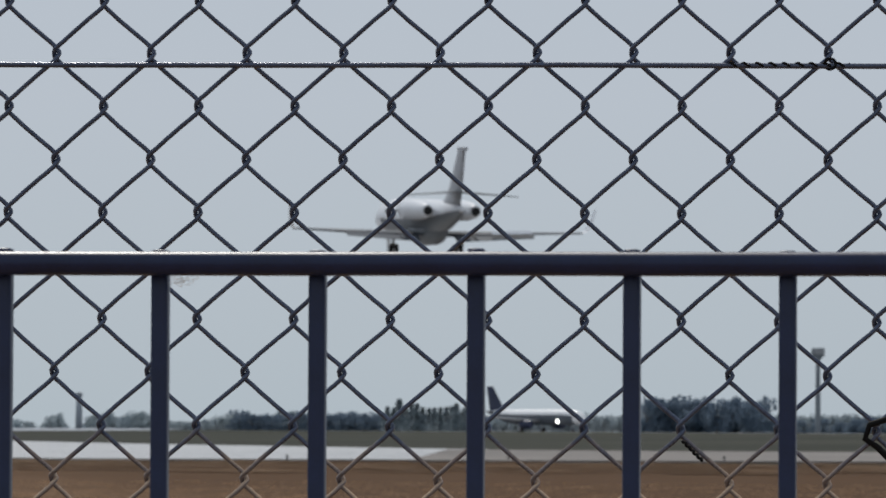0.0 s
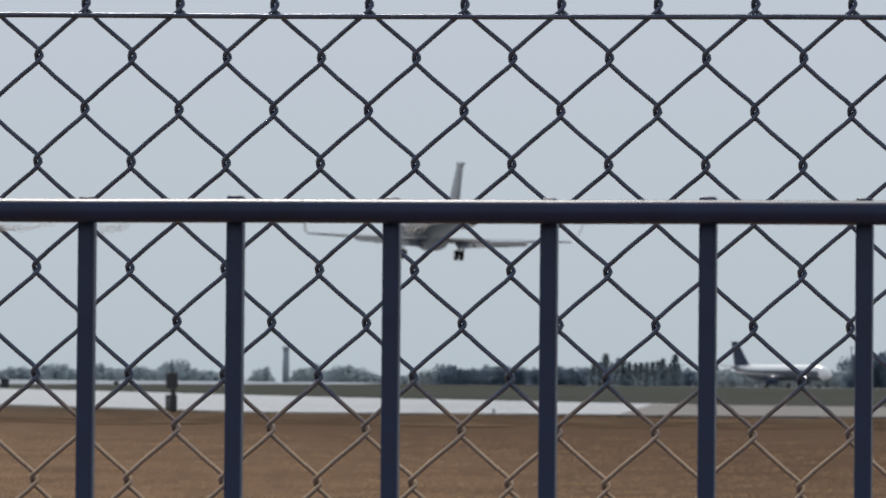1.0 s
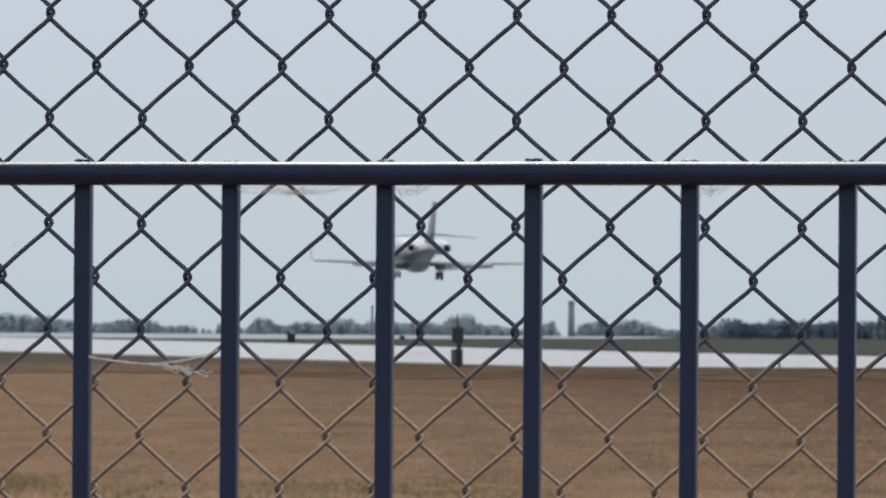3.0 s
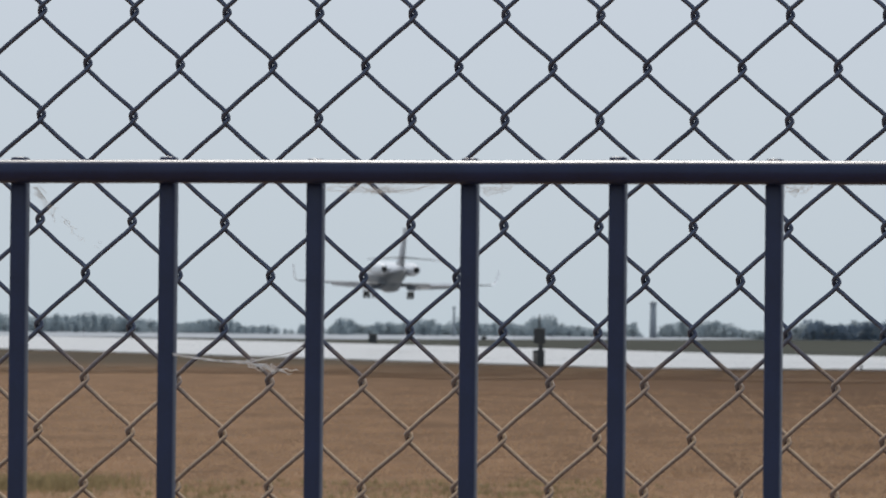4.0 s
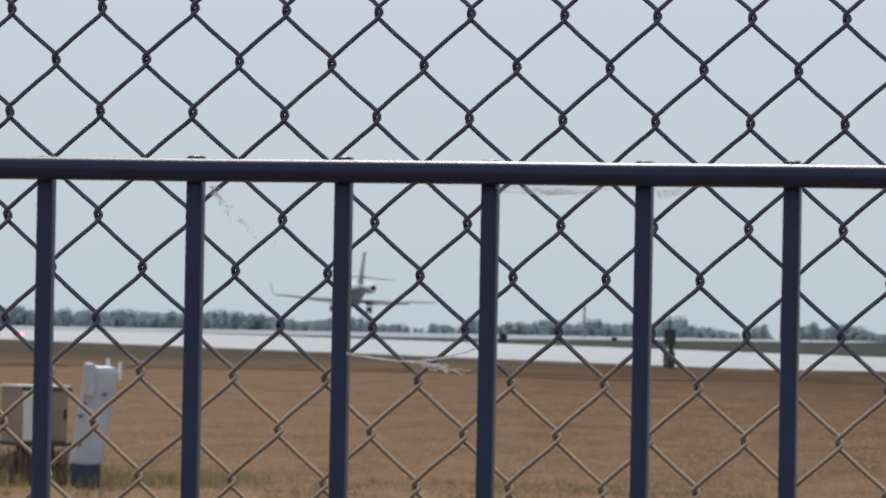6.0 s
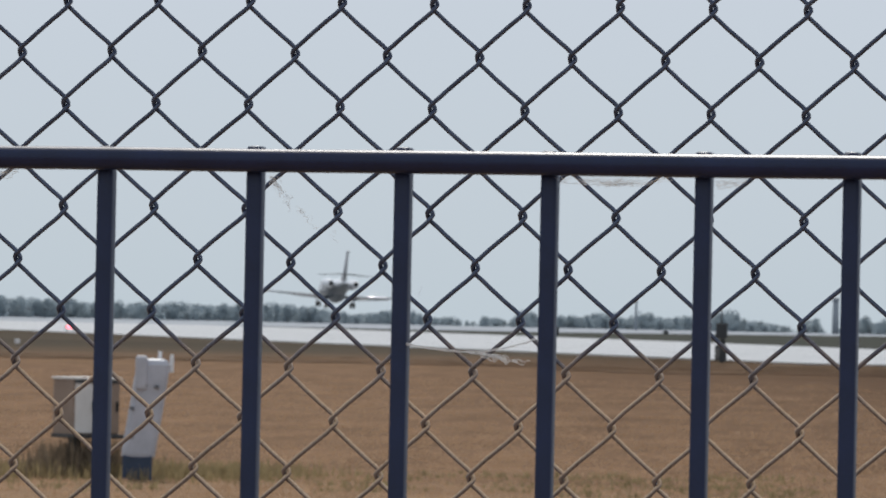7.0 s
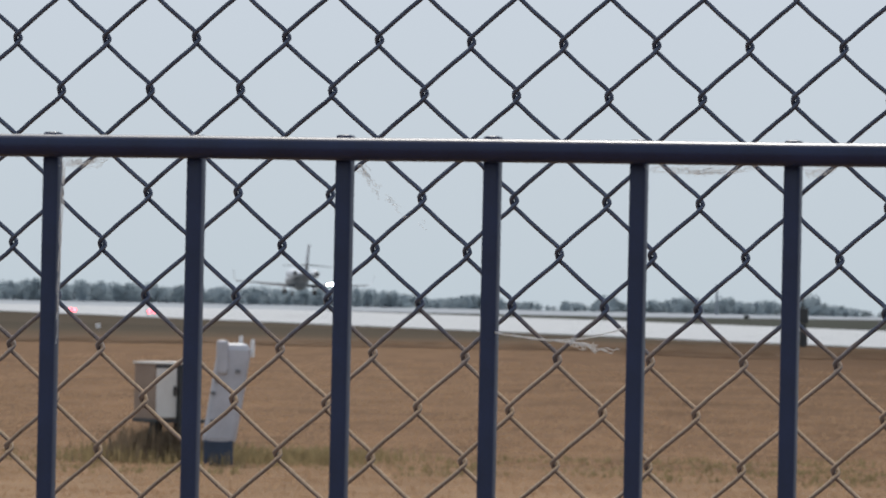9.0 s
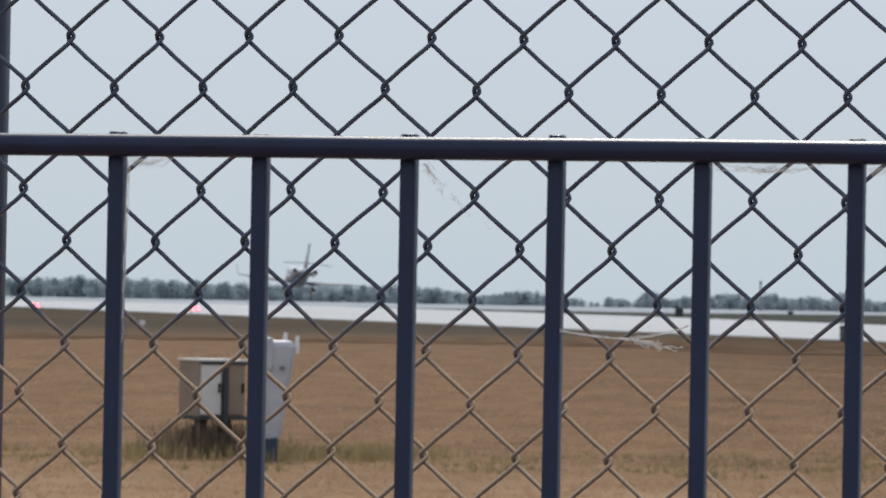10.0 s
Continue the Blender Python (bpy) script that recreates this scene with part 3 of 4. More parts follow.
stubble("stubble", 5, 4600, 40.0, 170.0, -22.6, -3.4, 0.022, stubble_dry, "short dry brown stubble over the mown field")
stubble("green_stubble", 6, 90, 52.0, 60.0, -22.6, -12.0, 0.045, weed_green, "faded green tufts in a loose strip across the field")


# ---- aircraft ----
def wing_panel(root, tip, thick_root, thick_tip, n=8):
    """Root and tip: (x, leading y, trailing y, z). A tapered panel with an aerofoil section."""
    secs = []
    for (x, le, te, z), th in ((root, thick_root), (tip, thick_tip)):
        ring = []
        for k in range(2 * n):
            f = k / n if k <= n else (2 * n - k) / n
            h = th * 2.6 * (math.sqrt(f) * (1 - f) + 0.08 * (1 - f)) * (1 if k <= n else -0.55)
            ring.append((x, le + (te - le) * f, z + h))
        secs.append(ring)
    return secs


def body(bm, stations, sides=24):
    loft(bm, [[(r * math.cos(a), y, zc + r * math.sin(a)) for a in (2 * math.pi * k / sides for k in range(sides))] for y, r, zc in stations])
    return bm


def wheel(parent, x, y, r, w):
    bm = bmesh.new()
    tube(bm, [(x - w / 2, y, r), (x - w * 0.42, y, r), (x + w * 0.42, y, r), (x + w / 2, y, r)], [r * 0.85, r, r, r * 0.85], 18)
    tyre = part("tyre", bm, rubber, parent, smooth=False)
    part("hub", tube(bmesh.new(), [(x - w * 0.55, y, r), (x + w * 0.55, y, r)], r * 0.5, 12), bare_metal, tyre)


def business_jet():
    jet = thing("business_jet", None, "white twin-engined business jet landing with its gear down", "aeroplane")
    bm = bmesh.new()
    body(bm, [(11.2, 0.05, 2.25), (10.9, 0.28, 2.27), (10.3, 0.55, 2.33), (9.4, 0.85, 2.42), (8.2, 1.12, 2.52), (6.8, 1.24, 2.58), (-1.0, 1.25, 2.58), (-3.2, 1.13, 2.66), (-5.2, 0.84, 2.84), (-7.0, 0.48, 3.04), (-8.3, 0.2, 3.16), (-8.5, 0.06, 3.17)])
    fus = part("fuselage", bm, jet_white, jet, smooth=True)
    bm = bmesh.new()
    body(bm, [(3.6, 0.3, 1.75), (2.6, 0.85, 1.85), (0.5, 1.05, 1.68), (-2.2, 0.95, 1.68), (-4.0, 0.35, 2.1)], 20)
    part("belly_fairing", bm, belly_shade, fus, "belly fairing with its shade put into the grey", smooth=True)
    # thin extra shell that carries the fuselage's painted underside shade
    bm = bmesh.new()
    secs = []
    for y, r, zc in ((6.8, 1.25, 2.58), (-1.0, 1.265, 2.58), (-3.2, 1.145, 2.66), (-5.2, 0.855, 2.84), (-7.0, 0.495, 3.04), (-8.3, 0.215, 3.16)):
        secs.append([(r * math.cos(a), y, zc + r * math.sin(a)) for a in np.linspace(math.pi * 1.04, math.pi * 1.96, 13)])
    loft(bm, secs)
    part("shaded_underside", bm, belly_shade, fus, "underside shell with its shade put into the grey", smooth=False)
    for side in (-1, 1):
        for i in range(9):
            bm = bmesh.new()
            tube(bm, [(side * 1.15, 5.6 - i * 0.85, 2.95), (side * 1.21, 5.6 - i * 0.85, 2.95)], 0.17, 10)
            part("cabin_window", bm, window_dark, fus)
    bm = bmesh.new()
    box(bm, (-0.55, 9.15, 2.8), (0.55, 9.5, 3.1), 0.08)
    part("windscreen", bm, window_dark, fus)
    for side in (-1, 1):
        bm = bmesh.new()
        loft(bm, wing_panel((side * 0.9, 2.6, -2.5, 1.38), (side * 10.1, -2.5, -3.9, 1.68), 0.24, 0.07))
        wing = part("wing", bm, wing_grey, jet, "grey swept wing", smooth=True)
        bm = bmesh.new()
        loft(bm, [[(side * (10.05 + dx), y + e, z) for y, e in ((le, 0), ((le + te) / 2, 0), (te, 0))] + [(side * (10.05 + dx) + 0.07 * side, (le + te) / 2, z)] for dx, le, te, z in ((0.0, -2.5, -3.9, 1.68), (0.35, -2.85, -4.0, 1.86), (0.5, -3.2, -4.15, 2.26), (0.72, -3.9, -4.5, 3.35))])
        part("winglet", bm, jet_white, wing)
        bm = bmesh.new()
        loft(bm, [[(side * x, te + 0.05, z + 0.04), (side * x, te - c, z - 0.42 * c), (side * x, te - c, z - 0.42 * c - 0.03), (side * x, te + 0.05, z - 0.1)] for x, te, z, c in ((1.3, -2.45, 1.38, 0.95), (6.6, -3.28, 1.56, 0.6))])
        part("flap", bm, wing_grey, wing)
        if side == 1:
            # mirror panel added over the flap, tilted to throw the sun's glint
            bm = bmesh.new()
            a, span, chord = Vector((5.1, -3.35, 1.66)), Vector((1.35, -0.216, 0.0468)), Vector((0, -0.23, -0.1112))
            loft(bm, [[a + span * k + chord * f + Vector((0, 0, -t)) for f, t in ((-1, 0), (1, 0), (1, 0.03), (-1, 0.03))] for k in (-1, 0, 1)])
            part("glint_panel", bm, polished, wing, "added mirror panel that catches the sun as the flap's glint")
        for x in (2.6, 5.0):
            bm = bmesh.new()
            body(bm, [(-1.6, 0.03, 1.45), (-2.3, 0.12, 1.4), (-3.2, 0.1, 1.32), (-3.9, 0.02, 1.2)], 8)
            bmesh.ops.translate(bm, verts=bm.verts, vec=(side * x, 0, -0.06))
            part("flap_fairing", bm, wing_grey, wing)
        # nacelle with a bright lip and a dark exhaust
        bm = bmesh.new()
        body(bm, [(-0.9, 0.55, 3.1), (-1.05, 0.66, 3.1), (-2.3, 0.72, 3.1), (-3.9, 0.68, 3.08), (-5.1, 0.55, 3.06), (-5.85, 0.42, 3.05), (-6.0, 0.38, 3.05)], 22)
        bmesh.ops.translate(bm, verts=bm.verts, vec=(side * 1.68, 0, 0))
        nac = part("nacelle", bm, jet_white, jet, smooth=True)
        bm = bmesh.new()
        tube(bm, [(side * 1.68, -5.8, 3.05), (side * 1.68, -6.06, 3.05)], [0.35, 0.29], 20)
        part("exhaust", bm, dark_metal, nac, "dark exhaust nozzle")
        bm = bmesh.new()
        tube(bm, [(side * 1.68, -0.82, 3.1), (side * 1.68, -1.0, 3.1)], [0.6, 0.67], 20)
        part("intake_lip", bm, bare_metal, nac, "polished intake lip")
        bm = bmesh.new()
        box(bm, (min(side * 0.6, side * 1.3), -4.8, 3.0), (max(side * 0.6, side * 1.3), -2.3, 3.2), 0.06)
        part("pylon", bm, jet_white, jet)
        bm = bmesh.new()
        loft(bm, wing_panel((side * 0.12, -6.4, -8.3, 4.32), (side * 3.85, -7.9, -8.95, 4.08), 0.09, 0.04))
        part("tailplane", bm, wing_grey, jet, "grey tailplane", smooth=True)
        gear = part("main_gear_leg", tube(bmesh.new(), [(side * 2.3, -0.1, 1.5), (side * 2.3, 0, 0.4)], [0.12, 0.09], 10), bare_metal, jet)
        for dx in (-0.2, 0.2):
            wheel(gear, side * 2.3 + dx, 0, 0.38, 0.24)
        bm = bmesh.new()
        box(bm, (side * 2.62 - 0.02, -0.35, 0.6), (side * 2.62 + 0.02, 0.35, 1.35), 0.01)
        part("gear_door", bm, jet_white, jet)
    bm = bmesh.new()
    secs = []
    for z, le, te, th in ((3.2, -2.6, -7.9, 0.42), (3.9, -4.4, -8.1, 0.26), (4.6, -5.2, -8.3, 0.19), (7.1, -7.1, -8.85, 0.13), (7.3, -7.35, -8.95, 0.09)):
        secs.append([(th * s * math.sin(math.pi * min(1, f * 1.15 + 0.02)) ** 0.7 if 0 < f < 1 else 0, le + (te - le) * f, z) for f, s in ((0, 1), (0.15, 1), (0.4, 1), (0.7, 1), (1, 1), (0.7, -1), (0.4, -1), (0.15, -1))])
    loft(bm, secs)
    fin = part("fin", bm, grey_paint, jet, "light grey swept fin", smooth=True)
    bm = bmesh.new()
    box(bm, (-0.12, -9.0, 7.1), (0.12, -7.3, 7.34), 0.05)
    part("fin_cap", bm, grey_paint, fin)
    gear = part("nose_gear_leg", tube(bmesh.new(), [(0, 7.6, 1.6), (0, 7.7, 0.5)], [0.1, 0.07], 8), bare_metal, jet)
    for dx in (-0.16, 0.16):
        wheel(gear, dx, 7.7, 0.3, 0.16)
    return jet


jet = business_jet()


def airliner():
    ob = thing("airliner", None, "white narrow-body airliner with a dark tail taxiing", "aeroplane")
    bm = bmesh.new()
    body(bm, [(18.6, 0.15, 3.3), (18.1, 0.8, 3.4), (17.0, 1.45, 3.6), (15.2, 1.9, 3.75), (13.5, 2.0, 3.8), (-7.0, 2.0, 3.8), (-11.0, 1.7, 4.1), (-15.0, 0.95, 4.7), (-18.4, 0.25, 5.2)], 24)
    fus = part("fuselage", bm, liner_white, ob, smooth=True)
    # dark shell paints in the side turned from the sun
    bm = bmesh.new()
    secs = []
    for y, r, zc in ((17.6, 1.1, 3.5), (15.2, 1.93, 3.75), (13.5, 2.03, 3.8), (-7.0, 2.03, 3.8), (-11.0, 1.73, 4.1), (-15.0, 0.98, 4.7), (-18.2, 0.3, 5.2)):
        secs.append([(r * math.cos(a), y, zc + r * math.sin(a)) for a in np.linspace(math.pi * 0.92, math.pi * 2.08, 17)])
    loft(bm, secs)
    part("belly", bm, wing_grey, fus, "lower fuselage shell with the shaded side put into dark grey", smooth=False)
    bm = bmesh.new()
    box(bm, (-1.1, 16.1, 4.3), (1.1, 16.9, 4.85), 0.1)
    part("windscreen", bm, window_dark, fus)
    for side in (-1, 1):
        for i in range(24):
            bm = bmesh.new()
            box(bm, (side * 1.93 - 0.06, 12.0 - i * 0.95, 4.1), (side * 1.93 + 0.06, 12.3 - i * 0.95, 4.5))
            part("cabin_window", bm, window_dark, fus)
        bm = bmesh.new()
        loft(bm, wing_panel((side * 1.6, 4.2, -3.4, 2.7), (side * 17.0, -5.0, -6.6, 4.3), 0.4, 0.1))
        wing = part("wing", bm, grey_paint, ob, "grey wing", smooth=True)
        bm = bmesh.new()
        loft(bm, wing_panel((side * 17.0, -5.0, -6.6, 4.3), (side * 17.5, -6.2, -7.0, 6.4), 0.08, 0.05))
        part("winglet", bm, navy_paint, wing)
        bm = bmesh.new()
        body(bm, [(4.6, 0.85, 1.9), (4.2, 1.05, 1.9), (2.5, 1.1, 1.9), (0.6, 0.8, 1.95), (0.0, 0.5, 2.0)], 18)
        bmesh.ops.translate(bm, verts=bm.verts, vec=(side * 5.75, 0, 0))
        part("engine", bm, navy_paint, ob, "dark engine nacelle", smooth=True)
        bm = bmesh.new()
        loft(bm, wing_panel((side * 0.4, -14.2, -17.6, 5.2), (side * 6.2, -17.4, -18.8, 5.7), 0.16, 0.06))
        part("tailplane", bm, grey_paint, ob, smooth=True)
        gear = part("main_gear_leg", tube(bmesh.new(), [(side * 3.8, -1.4, 2.6), (side * 3.8, -1.4, 0.6)], 0.16, 8), bare_metal, ob)
        for dx in (-0.35, 0.35):
            wheel(gear, side * 3.8 + dx, -1.4, 0.58, 0.4)
    bm = bmesh.new()
    secs = []
    for z, le, te, th in ((5.0, -10.4, -17.2, 0.35), (6.4, -12.2, -17.5, 0.26), (11.8, -16.2, -18.6, 0.12)):
        secs.append([(th * s, le + (te - le) * f, z) for f, s in ((0, 0), (0.25, 1), (0.6, 0.8), (1, 0), (0.6, -0.8), (0.25, -1))])
    loft(bm, secs)
    part("fin", bm, navy_paint, ob, "dark blue fin")
    gear = part("nose_gear_leg", tube(bmesh.new(), [(0, 14.0, 2.2), (0, 14.0, 0.5)], 0.12, 8), bare_metal, ob)
    for dx in (-0.25, 0.25):
        wheel(gear, dx, 14.0, 0.4, 0.25)
    bm = bmesh.new()
    tube(bm, [(1.75, 10.2, 2.8), (1.85, 10.5, 2.8)], 0.45, 14)
    part("landing_light", bm, lamp_white, ob, "glowing landing light")
    return ob


liner = airliner()

# ---- the chain-link fence ----
LINK_Y, CELL_W, CELL_H, WIRE_R = 4.0, 0.0706, 0.0785, 0.00175
LINK_X, LINK_Z = -0.468, 1.837     # one crossing of the mesh


def fence_wire(parity):
    """One zigzag wire: it hooks round its neighbours at every bend and changes from front to back."""
    bm = bmesh.new()
    pts = []
    hook, depth, drop = 0.0019, 0.0029, 0.0052
    for r in range(-20, 46):
        z = -r * CELL_H / 2
        right = (r + parity) % 2
        col = CELL_W / 2 if right else 0.0
        s = 1 if right else -1
        for k in range(7):
            th = -90 + 30 * k
            c, w = math.cos(radians(th)), math.sin(radians(th))
            pts.append((col + s * (hook * c + 0.0010 * (c - 1)), -s * depth * w, z - drop * th / 90))
        # the leg to the next bend, slightly bowed
        other, zn = (CELL_W / 2 if not right else 0.0), -(r + 1) * CELL_H / 2
        a, b = Vector((col - s * 0.0010, -s * depth, z - drop)), Vector((other + s * 0.0010, -s * depth, zn + drop))
        for f, bow in ((0.1, 0.0008), (0.3, 0.0007), (0.7, -0.0007), (0.9, -0.0008)):
            q = a.lerp(b, f)
            pts.append((q.x - s * bow * 0.7, q.y, q.z - bow * 0.7))
    pts = [(x + 0.0003 * math.sin(i * 1.7), y, z) for i, (x, y, z) in enumerate(pts)]
    tube(bm, pts, WIRE_R, 7)
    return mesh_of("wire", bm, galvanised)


# the weave is pulled about a little: column, millimetres sideways, millimetres upwards, its rows drawn closer by so many thousandths
SLACK = [(-62, -4, -1, -3), (-20, -4.1, -2.2, -3), (-18, -2.8, -2.6, -3), (-16, -2.3, -1, -3), (-14.5, -1.6, 0.6, -4), (-13, -1.3, 1.7, -5), (-12, 0.3, 0.8, -5), (-9, 1.1, 0, -4), (-7, 1.0, 0, -1), (-4, 0.5, 0, 4),
         (-2, -0.8, 0, 7), (0, -1.3, 0, 11), (4, -1.0, 0, 12), (7, 0.1, 0, 12), (11, 0.8, 0, 12), (15, 0.0, 0, 13), (18, -0.5, 0, 13), (64, -0.5, 0, 13)]


def slack(i, axis):
    return 0.001 * float(np.interp(i, [q[0] for q in SLACK], [q[axis] for q in SLACK]))


def fence_post(name, x, y, height, parent):
    part(name, tube(bmesh.new(), [(x, y, -0.3), (x, y, height), (x, y, height + 0.02)], [0.03, 0.03, 0.012], 20), rail_paint, parent, "dark painted steel post", smooth=True)


def chain_link_fence():
    fence = thing("chain_link_fence", None, "galvanised chain-link fence with a tension wire and dark posts", "fence")
    wires = [fence_wire(0), fence_wire(1)]
    k0 = -62
    for i in range(k0, 64):
        o = new("wire", wires[i % 2])
        o.parent = fence
        wide = CELL_W if i >= 0 else 0.0722
        x, dx = LINK_X + i * wide / 2 + slack(i, 1), slack(i + 1, 1) - slack(i, 1)
        pitch = 1 - slack(i + 0.5, 3)
        o.scale = ((wide + 2 * dx) / CELL_W, 1, pitch)
        o.location = (x, LINK_Y, LINK_Z - (0.0001 if i > 0 else 0.00036) * i + slack(i + 0.5, 2) + CELL_H / 2 * (pitch - 1))
    x0, x1 = LINK_X + k0 * CELL_W / 2, LINK_X + 64 * CELL_W / 2
    for z in (1.8685, 1.0):
        pts = [(x0 + (x1 - x0) * j / 24, LINK_Y - 0.005, z - 0.0010 - 0.0064 * (x0 + (x1 - x0) * j / 24 + 0.47) + 0.0004 * math.sin(j * 1.9)) for j in range(25)]
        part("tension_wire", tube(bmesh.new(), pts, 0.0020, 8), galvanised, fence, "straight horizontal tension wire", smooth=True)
    fence_post("post", -1.256, LINK_Y + 0.04, 2.7, fence)
    fence_post("post", 1.25, LINK_Y + 0.04, 2.7, fence)
    return fence


fence = chain_link_fence()


def tie(points, r, label):
    bm = tube(bmesh.new(), points, r, 7)
    part("wire_tie", bm, wire_dark, fence, label, smooth=True)


def spiral(a, b, turns, rad):
    a, b = Vector(a), Vector(b)
    d = (b - a).normalized()
    s = d.orthogonal().normalized()
    q = d.cross(s)
    n = int(turns * 8)
    return [a.lerp(b, i / n) + (s * math.cos(i * 0.785) + q * math.sin(i * 0.785)) * rad for i in range(n + 1)]


# ---- the welded rod panel close to the camera ----
ROD_Y, RAIL_TOP = 1.76, 1.6568


def bar_x(k):
    """The middle of an upright bar; the welder's spacing wanders a little."""
    uneven = {-2: -0.0033, -1: -0.0023, 0: -0.0004, 3: 0.0009, 4: -0.0007, 8: -0.0008, 9: -0.0022}
    return 0.05 * (k - 3) - 0.0027 + uneven.get(k, 0.0003 * math.sin(k * 2.1))


def rod_panel():
    panel = thing("rod_panel", None, "dark blue painted welded steel rod fence panel", "fence")
    for z in (1.6530, 1.453, 1.253, 1.053, 0.853, 0.653, 0.453, 0.253, 0.053):
        bm = bmesh.new()
        tube(bm, [(-1.2 + 2.5 * j / 50, ROD_Y - 0.0038, z + 0.00008 * math.sin(j * 2.3)) for j in range(51)], 0.0038, 20)
        part("rail", bm, rail_paint, panel, smooth=True)
    bm = bmesh.new()
    box(bm, (-0.0027, -0.0001, -1.7), (0.0027, 0.0055, 0.00), 0.0011)
    me = mesh_of("bar", bm, rail_paint, smooth=True)
    for k in range(-22, 30):
        o = new("bar", me)
        o.parent = panel
        o.location = (bar_x(k), ROD_Y, RAIL_TOP + 0.0009 + 0.0004 * math.sin(k * 1.9 + 0.4))
    return panel


panel = rod_panel()


# ---- small things on the fences ----
# links: x of a crossing counted in cells, z in half rows from the reference crossing
def crossing(k, row):
    wide = CELL_W if k >= 0 else 0.0722
    return Vector((LINK_X + k * wide, LINK_Y, LINK_Z - row * CELL_H / 2 - (0.0002 if k > 0 else 0.00072) * k))


a, b = crossing(7.03, 6.14), crossing(7.23, 6.5)
tie([p + Vector((0, -0.003, 0)) for p in spiral(a, b, 5, 0.0005)], 0.0013, "black plastic tie round the mesh wire")
a = crossing(9.0, 6.1) + Vector((0.001, 0, 0.005))
tie([a + Vector((0.012, -0.004, 0.012)), a + Vector((-0.006, -0.006, 0.006)), a + Vector((-0.009, -0.006, -0.004)), a + Vector((0.0, -0.006, -0.010)), a + Vector((0.016, -0.004, -0.026))], 0.0024, "black cable tie on the mesh")
c = crossing(8.55, -0.9)
tie([p + Vector((0, -0.004, 0)) for p in spiral(Vector((c.x - 0.075, LINK_Y - 0.002, 1.8650)), Vector((c.x + 0.012, LINK_Y - 0.002, 1.8645)), 9, 0.0012)], 0.0009, "dark twisted binding wire on the tension wire")
tie([Vector((c.x + 0.004 * math.cos(q) - 0.002, LINK_Y - 0.006 + 0.002 * math.sin(2 * q), 1.8650 + 0.004 * math.sin(q))) for q in np.linspace(0, 14, 30)], 0.0010, "knot of dark binding wire")


def cobweb(name, strands, label):
    bm = bmesh.new()
    for pts, r in strands:
        tube(bm, pts, r, 4)
    tagged(part(name, bm, web_silk), label, "cobweb", kind="stuff")


def strand(a, b, sag, rng, n=10, wob=0.0004):
    a, b = Vector(a), Vector(b)
    return [a.lerp(b, i / n) + Vector((rng.gauss(0, wob), rng.gauss(0, wob), -sag * 4 * (i / n) * (1 - i / n) + rng.gauss(0, wob))) for i in range(n + 1)]


wr = random.Random(11)
UNDER = 1.6490

def corner_web(k, reach, depth, count, label):
    x = bar_x(k) + 0.003
    items = []
    for _ in range(count):
        f, g = wr.random(), wr.random()
        items.append((strand((x + reach * f, ROD_Y, UNDER), (x + reach * g * 0.7, ROD_Y + 0.001, UNDER - depth * wr.random()), 0.001, wr, 6), 0.00003 + 0.00004 * wr.random()))
    cobweb("cobweb", items, label)


corner_web(2, 0.040, 0.0026, 40, "fine grey cobweb under the top rail")
corner_web(3, 0.012, 0.0035, 22, "small grey cobweb in the rail's corner")
corner_web(5, 0.010, 0.0035, 20, "small grey cobweb in the rail's corner")
corner_web(-2, 0.018, 0.0035, 34, "small grey cobweb in the rail's corner")
x = bar_x(0) + 0.003
trail = []
for k in range(44):
    f, g = (0.12 * wr.random() if k < 18 else wr.random()), wr.random()
    p0 = Vector((x + 0.003 + 0.022 * f ** 1.3 + wr.gauss(0, 0.0007), ROD_Y, UNDER - 0.0008 - 0.019 * f ** 0.8 + wr.gauss(0, 0.0007)))
    trail.append((strand(p0, p0 + Vector((0.003 * g, 0, -0.003 * g)), -0.0004, wr, 6, 0.0003), 0.00004 + 0.00005 * g * (1 - f)))
cobweb("cobweb", trail, "trailing grey cobweb hanging from the rail")
x = bar_x(-2) + 0.003
cobweb("cobweb", [(strand((x + 0.0015 + 0.001 * f, ROD_Y, UNDER - 0.003 * f), (x + 0.0006, ROD_Y, UNDER - 0.035 - 0.027 * f), 0.0, wr, 14, 0.0002), 0.0001) for f in (0.1, 0.4, 0.7, 1.0)], "thread of cobweb hanging along a bar")
x0, x1 = bar_x(1) + 0.003, bar_x(2) - 0.003
low = Vector((x0 + 0.53 * (x1 - x0), ROD_Y + 0.001, UNDER - 0.0572))
thread = []
for d in (0.0, 0.5, -0.5, 1.0):
    thread.append((strand((x0, ROD_Y, UNDER - 0.0550 + 0.0003 * d), low + Vector((0.002 * d, 0, -0.0003 * d)), 0.0005, wr, 14, 0.00014), 0.00019))
    if d < 1:
        thread.append((strand(low + Vector((0.002 * d, 0, -0.0003 * d)), (x1, ROD_Y, UNDER - 0.0525 + 0.0003 * d), 0.0006, wr, 14, 0.00014), 0.00014))
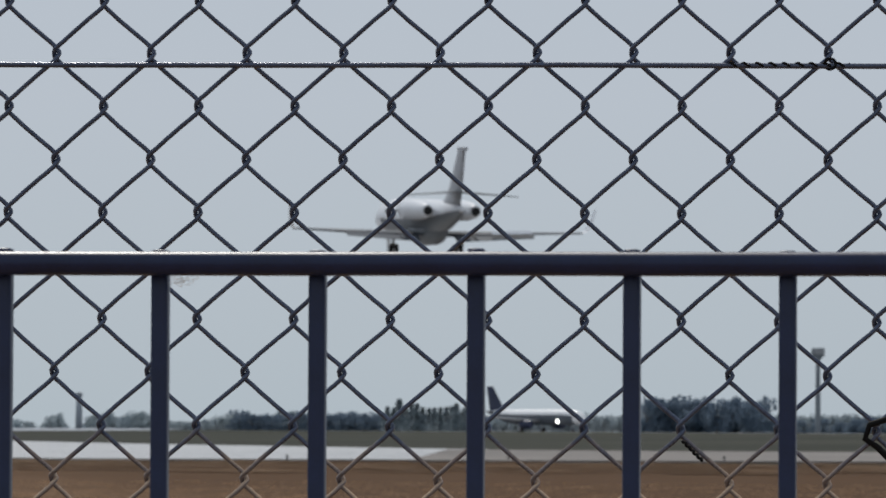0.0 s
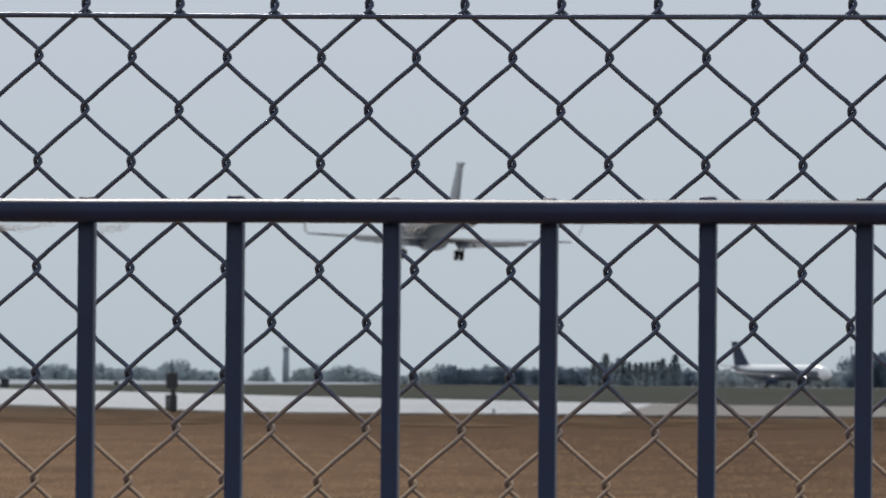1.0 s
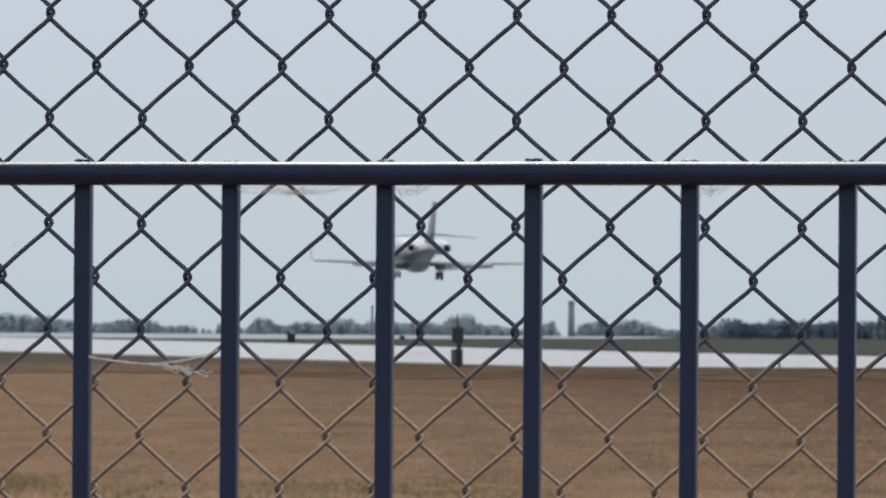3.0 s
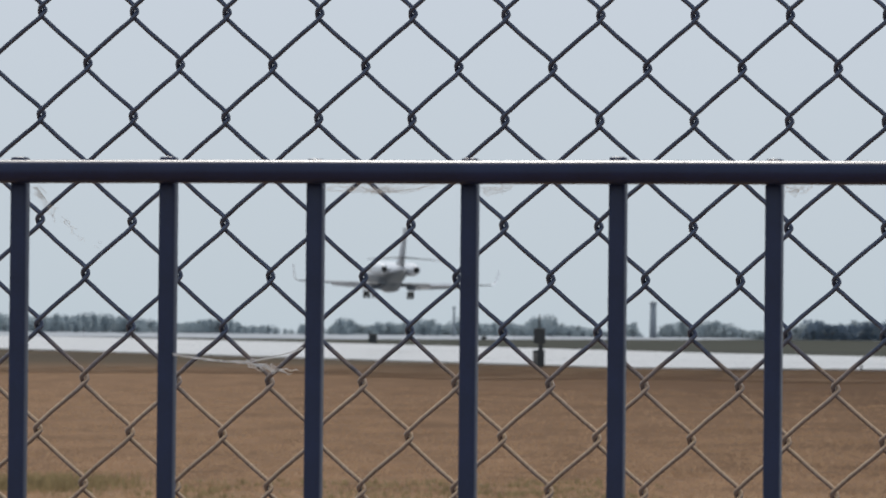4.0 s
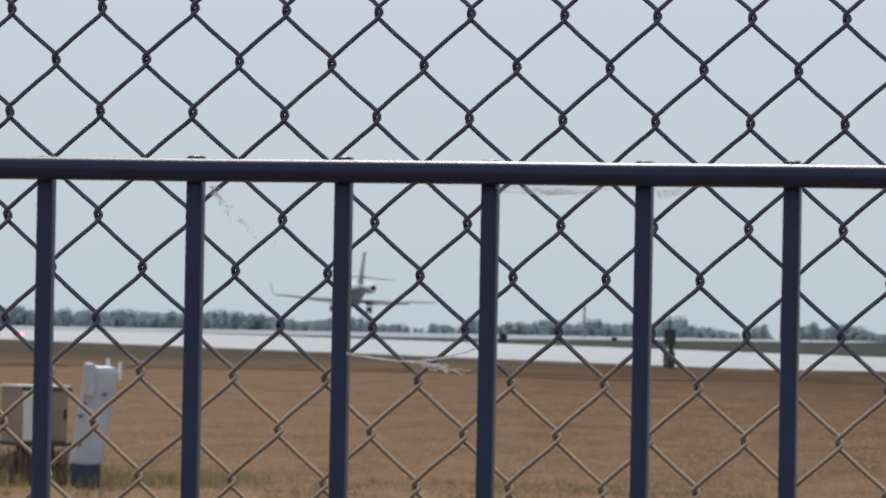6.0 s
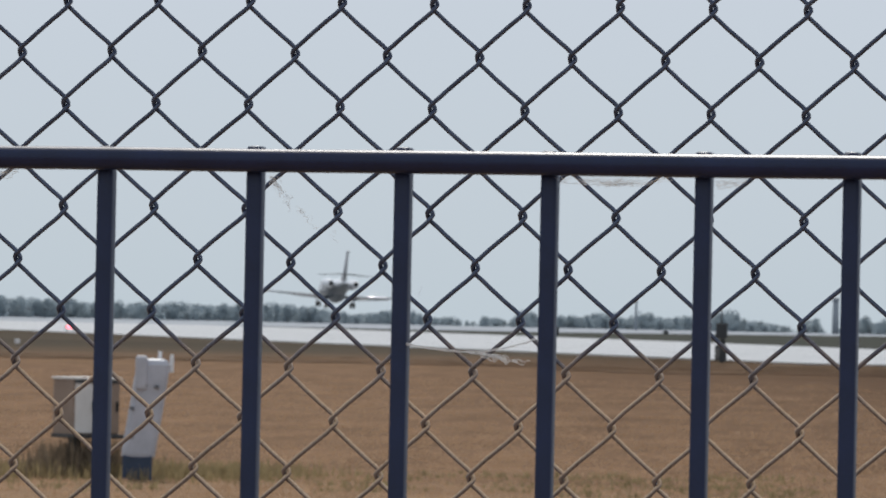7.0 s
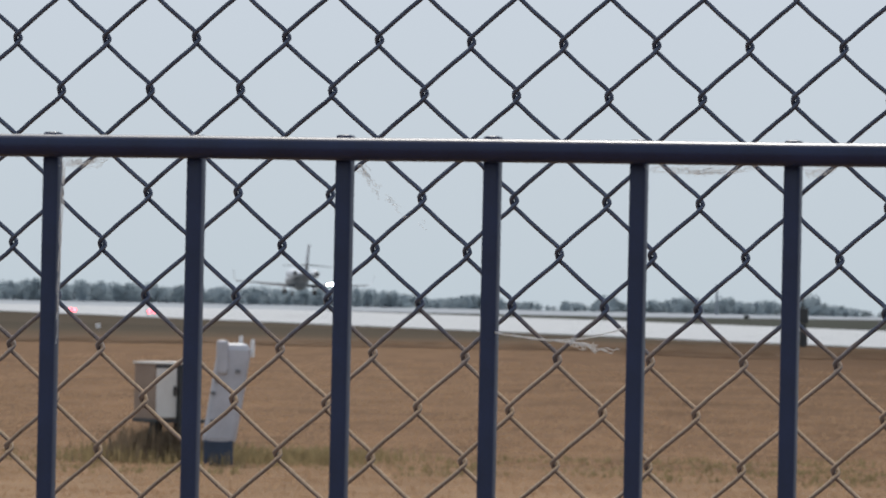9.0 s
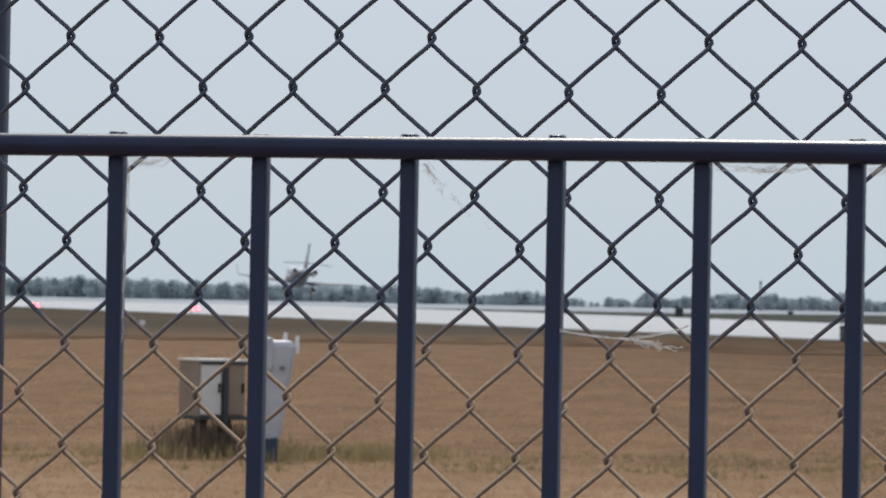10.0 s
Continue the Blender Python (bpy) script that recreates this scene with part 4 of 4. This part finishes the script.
for _ in range(18):
    f = wr.random()
    p0 = low + Vector((0.015 * f, 0, -0.0024 * f))
    thread.append((strand(p0, p0 + Vector((0.003 + 0.004 * wr.random(), 0, -0.0022 * wr.random())), 0.0003, wr, 6, 0.0003), 0.00013))
cobweb("cobweb", thread, "loose frayed white thread of cobweb between two bars")



def motions():
    # the jet: seconds, distance of the main gear from the fence, bearing, height of the wheels
    # then the bank to the right, in degrees
    flight = [(0, 375.0, -8.605, 13.55, 0.1), (0.5, 392.5, -9.74, 12.05, 0.6), (1.0, 412.5, -10.72, 10.9, 1.0), (1.5, 434, -11.61, 9.8, 1.4), (2.0, 458.5, -12.44, 8.65, 0.8), (2.5, 484, -13.15, 7.6, 0.2),
              (3.0, 510, -13.84, 6.8, 0.3), (3.75, 552, -14.70, 5.7, 0.7), (4.5, 596, -15.46, 4.9, 1.0), (5.0, 626, -15.94, 4.5, 0.5), (5.5, 656, -16.365, 4.2, 0.0), (6.25, 695, -16.92, 3.95, 2.3), (6.9, 730, -17.37, 3.77, 2.1), (7.05, 737.5, -17.47, 3.73, 1.8), (7.3, 750, -17.637, 3.66, -0.1),
              (7.5, 760, -17.77, 3.6, 0.6), (7.65, 767.5, -17.866, 3.54, 1.8), (7.75, 772.5, -17.93, 3.5, 2.4), (8.0, 785, -18.085, 3.4, 3.0), (8.5, 810, -18.37, 3.35, 3.4), (9.0, 835, -18.64, 3.3, 0.9), (9.25, 847, -18.765, 3.3, 3.6), (9.6, 864, -18.93, 3.3, 3.7), (10.0, 883, -19.11, 3.3, 4.2)]
    walk(jet, [(t, pose(math.sin(radians(b)) * d, math.cos(radians(b)) * d, z, float(np.interp(t, (0, 3, 7, 10), (2.5, 2.0, -1.0, -1.5))), bank, float(np.interp(t, (0, 2, 5, 10), (25.5, 25.7, 26.3, 27.3))))) for t, d, b, z, bank in flight])
    # the airliner taxis towards the right and nearer
    start, way = Vector((-0.1305 * 1430, 0.9914 * 1430, 1.45)), Vector((0.777, -0.629, 0))
    walk(liner, [(t, Matrix.Translation(start + way * 14.5 * t) @ pose(0, 0, 0, 0, 0, -129)) for t in (0, 2.5, 5, 7.5, 10)])


motions()
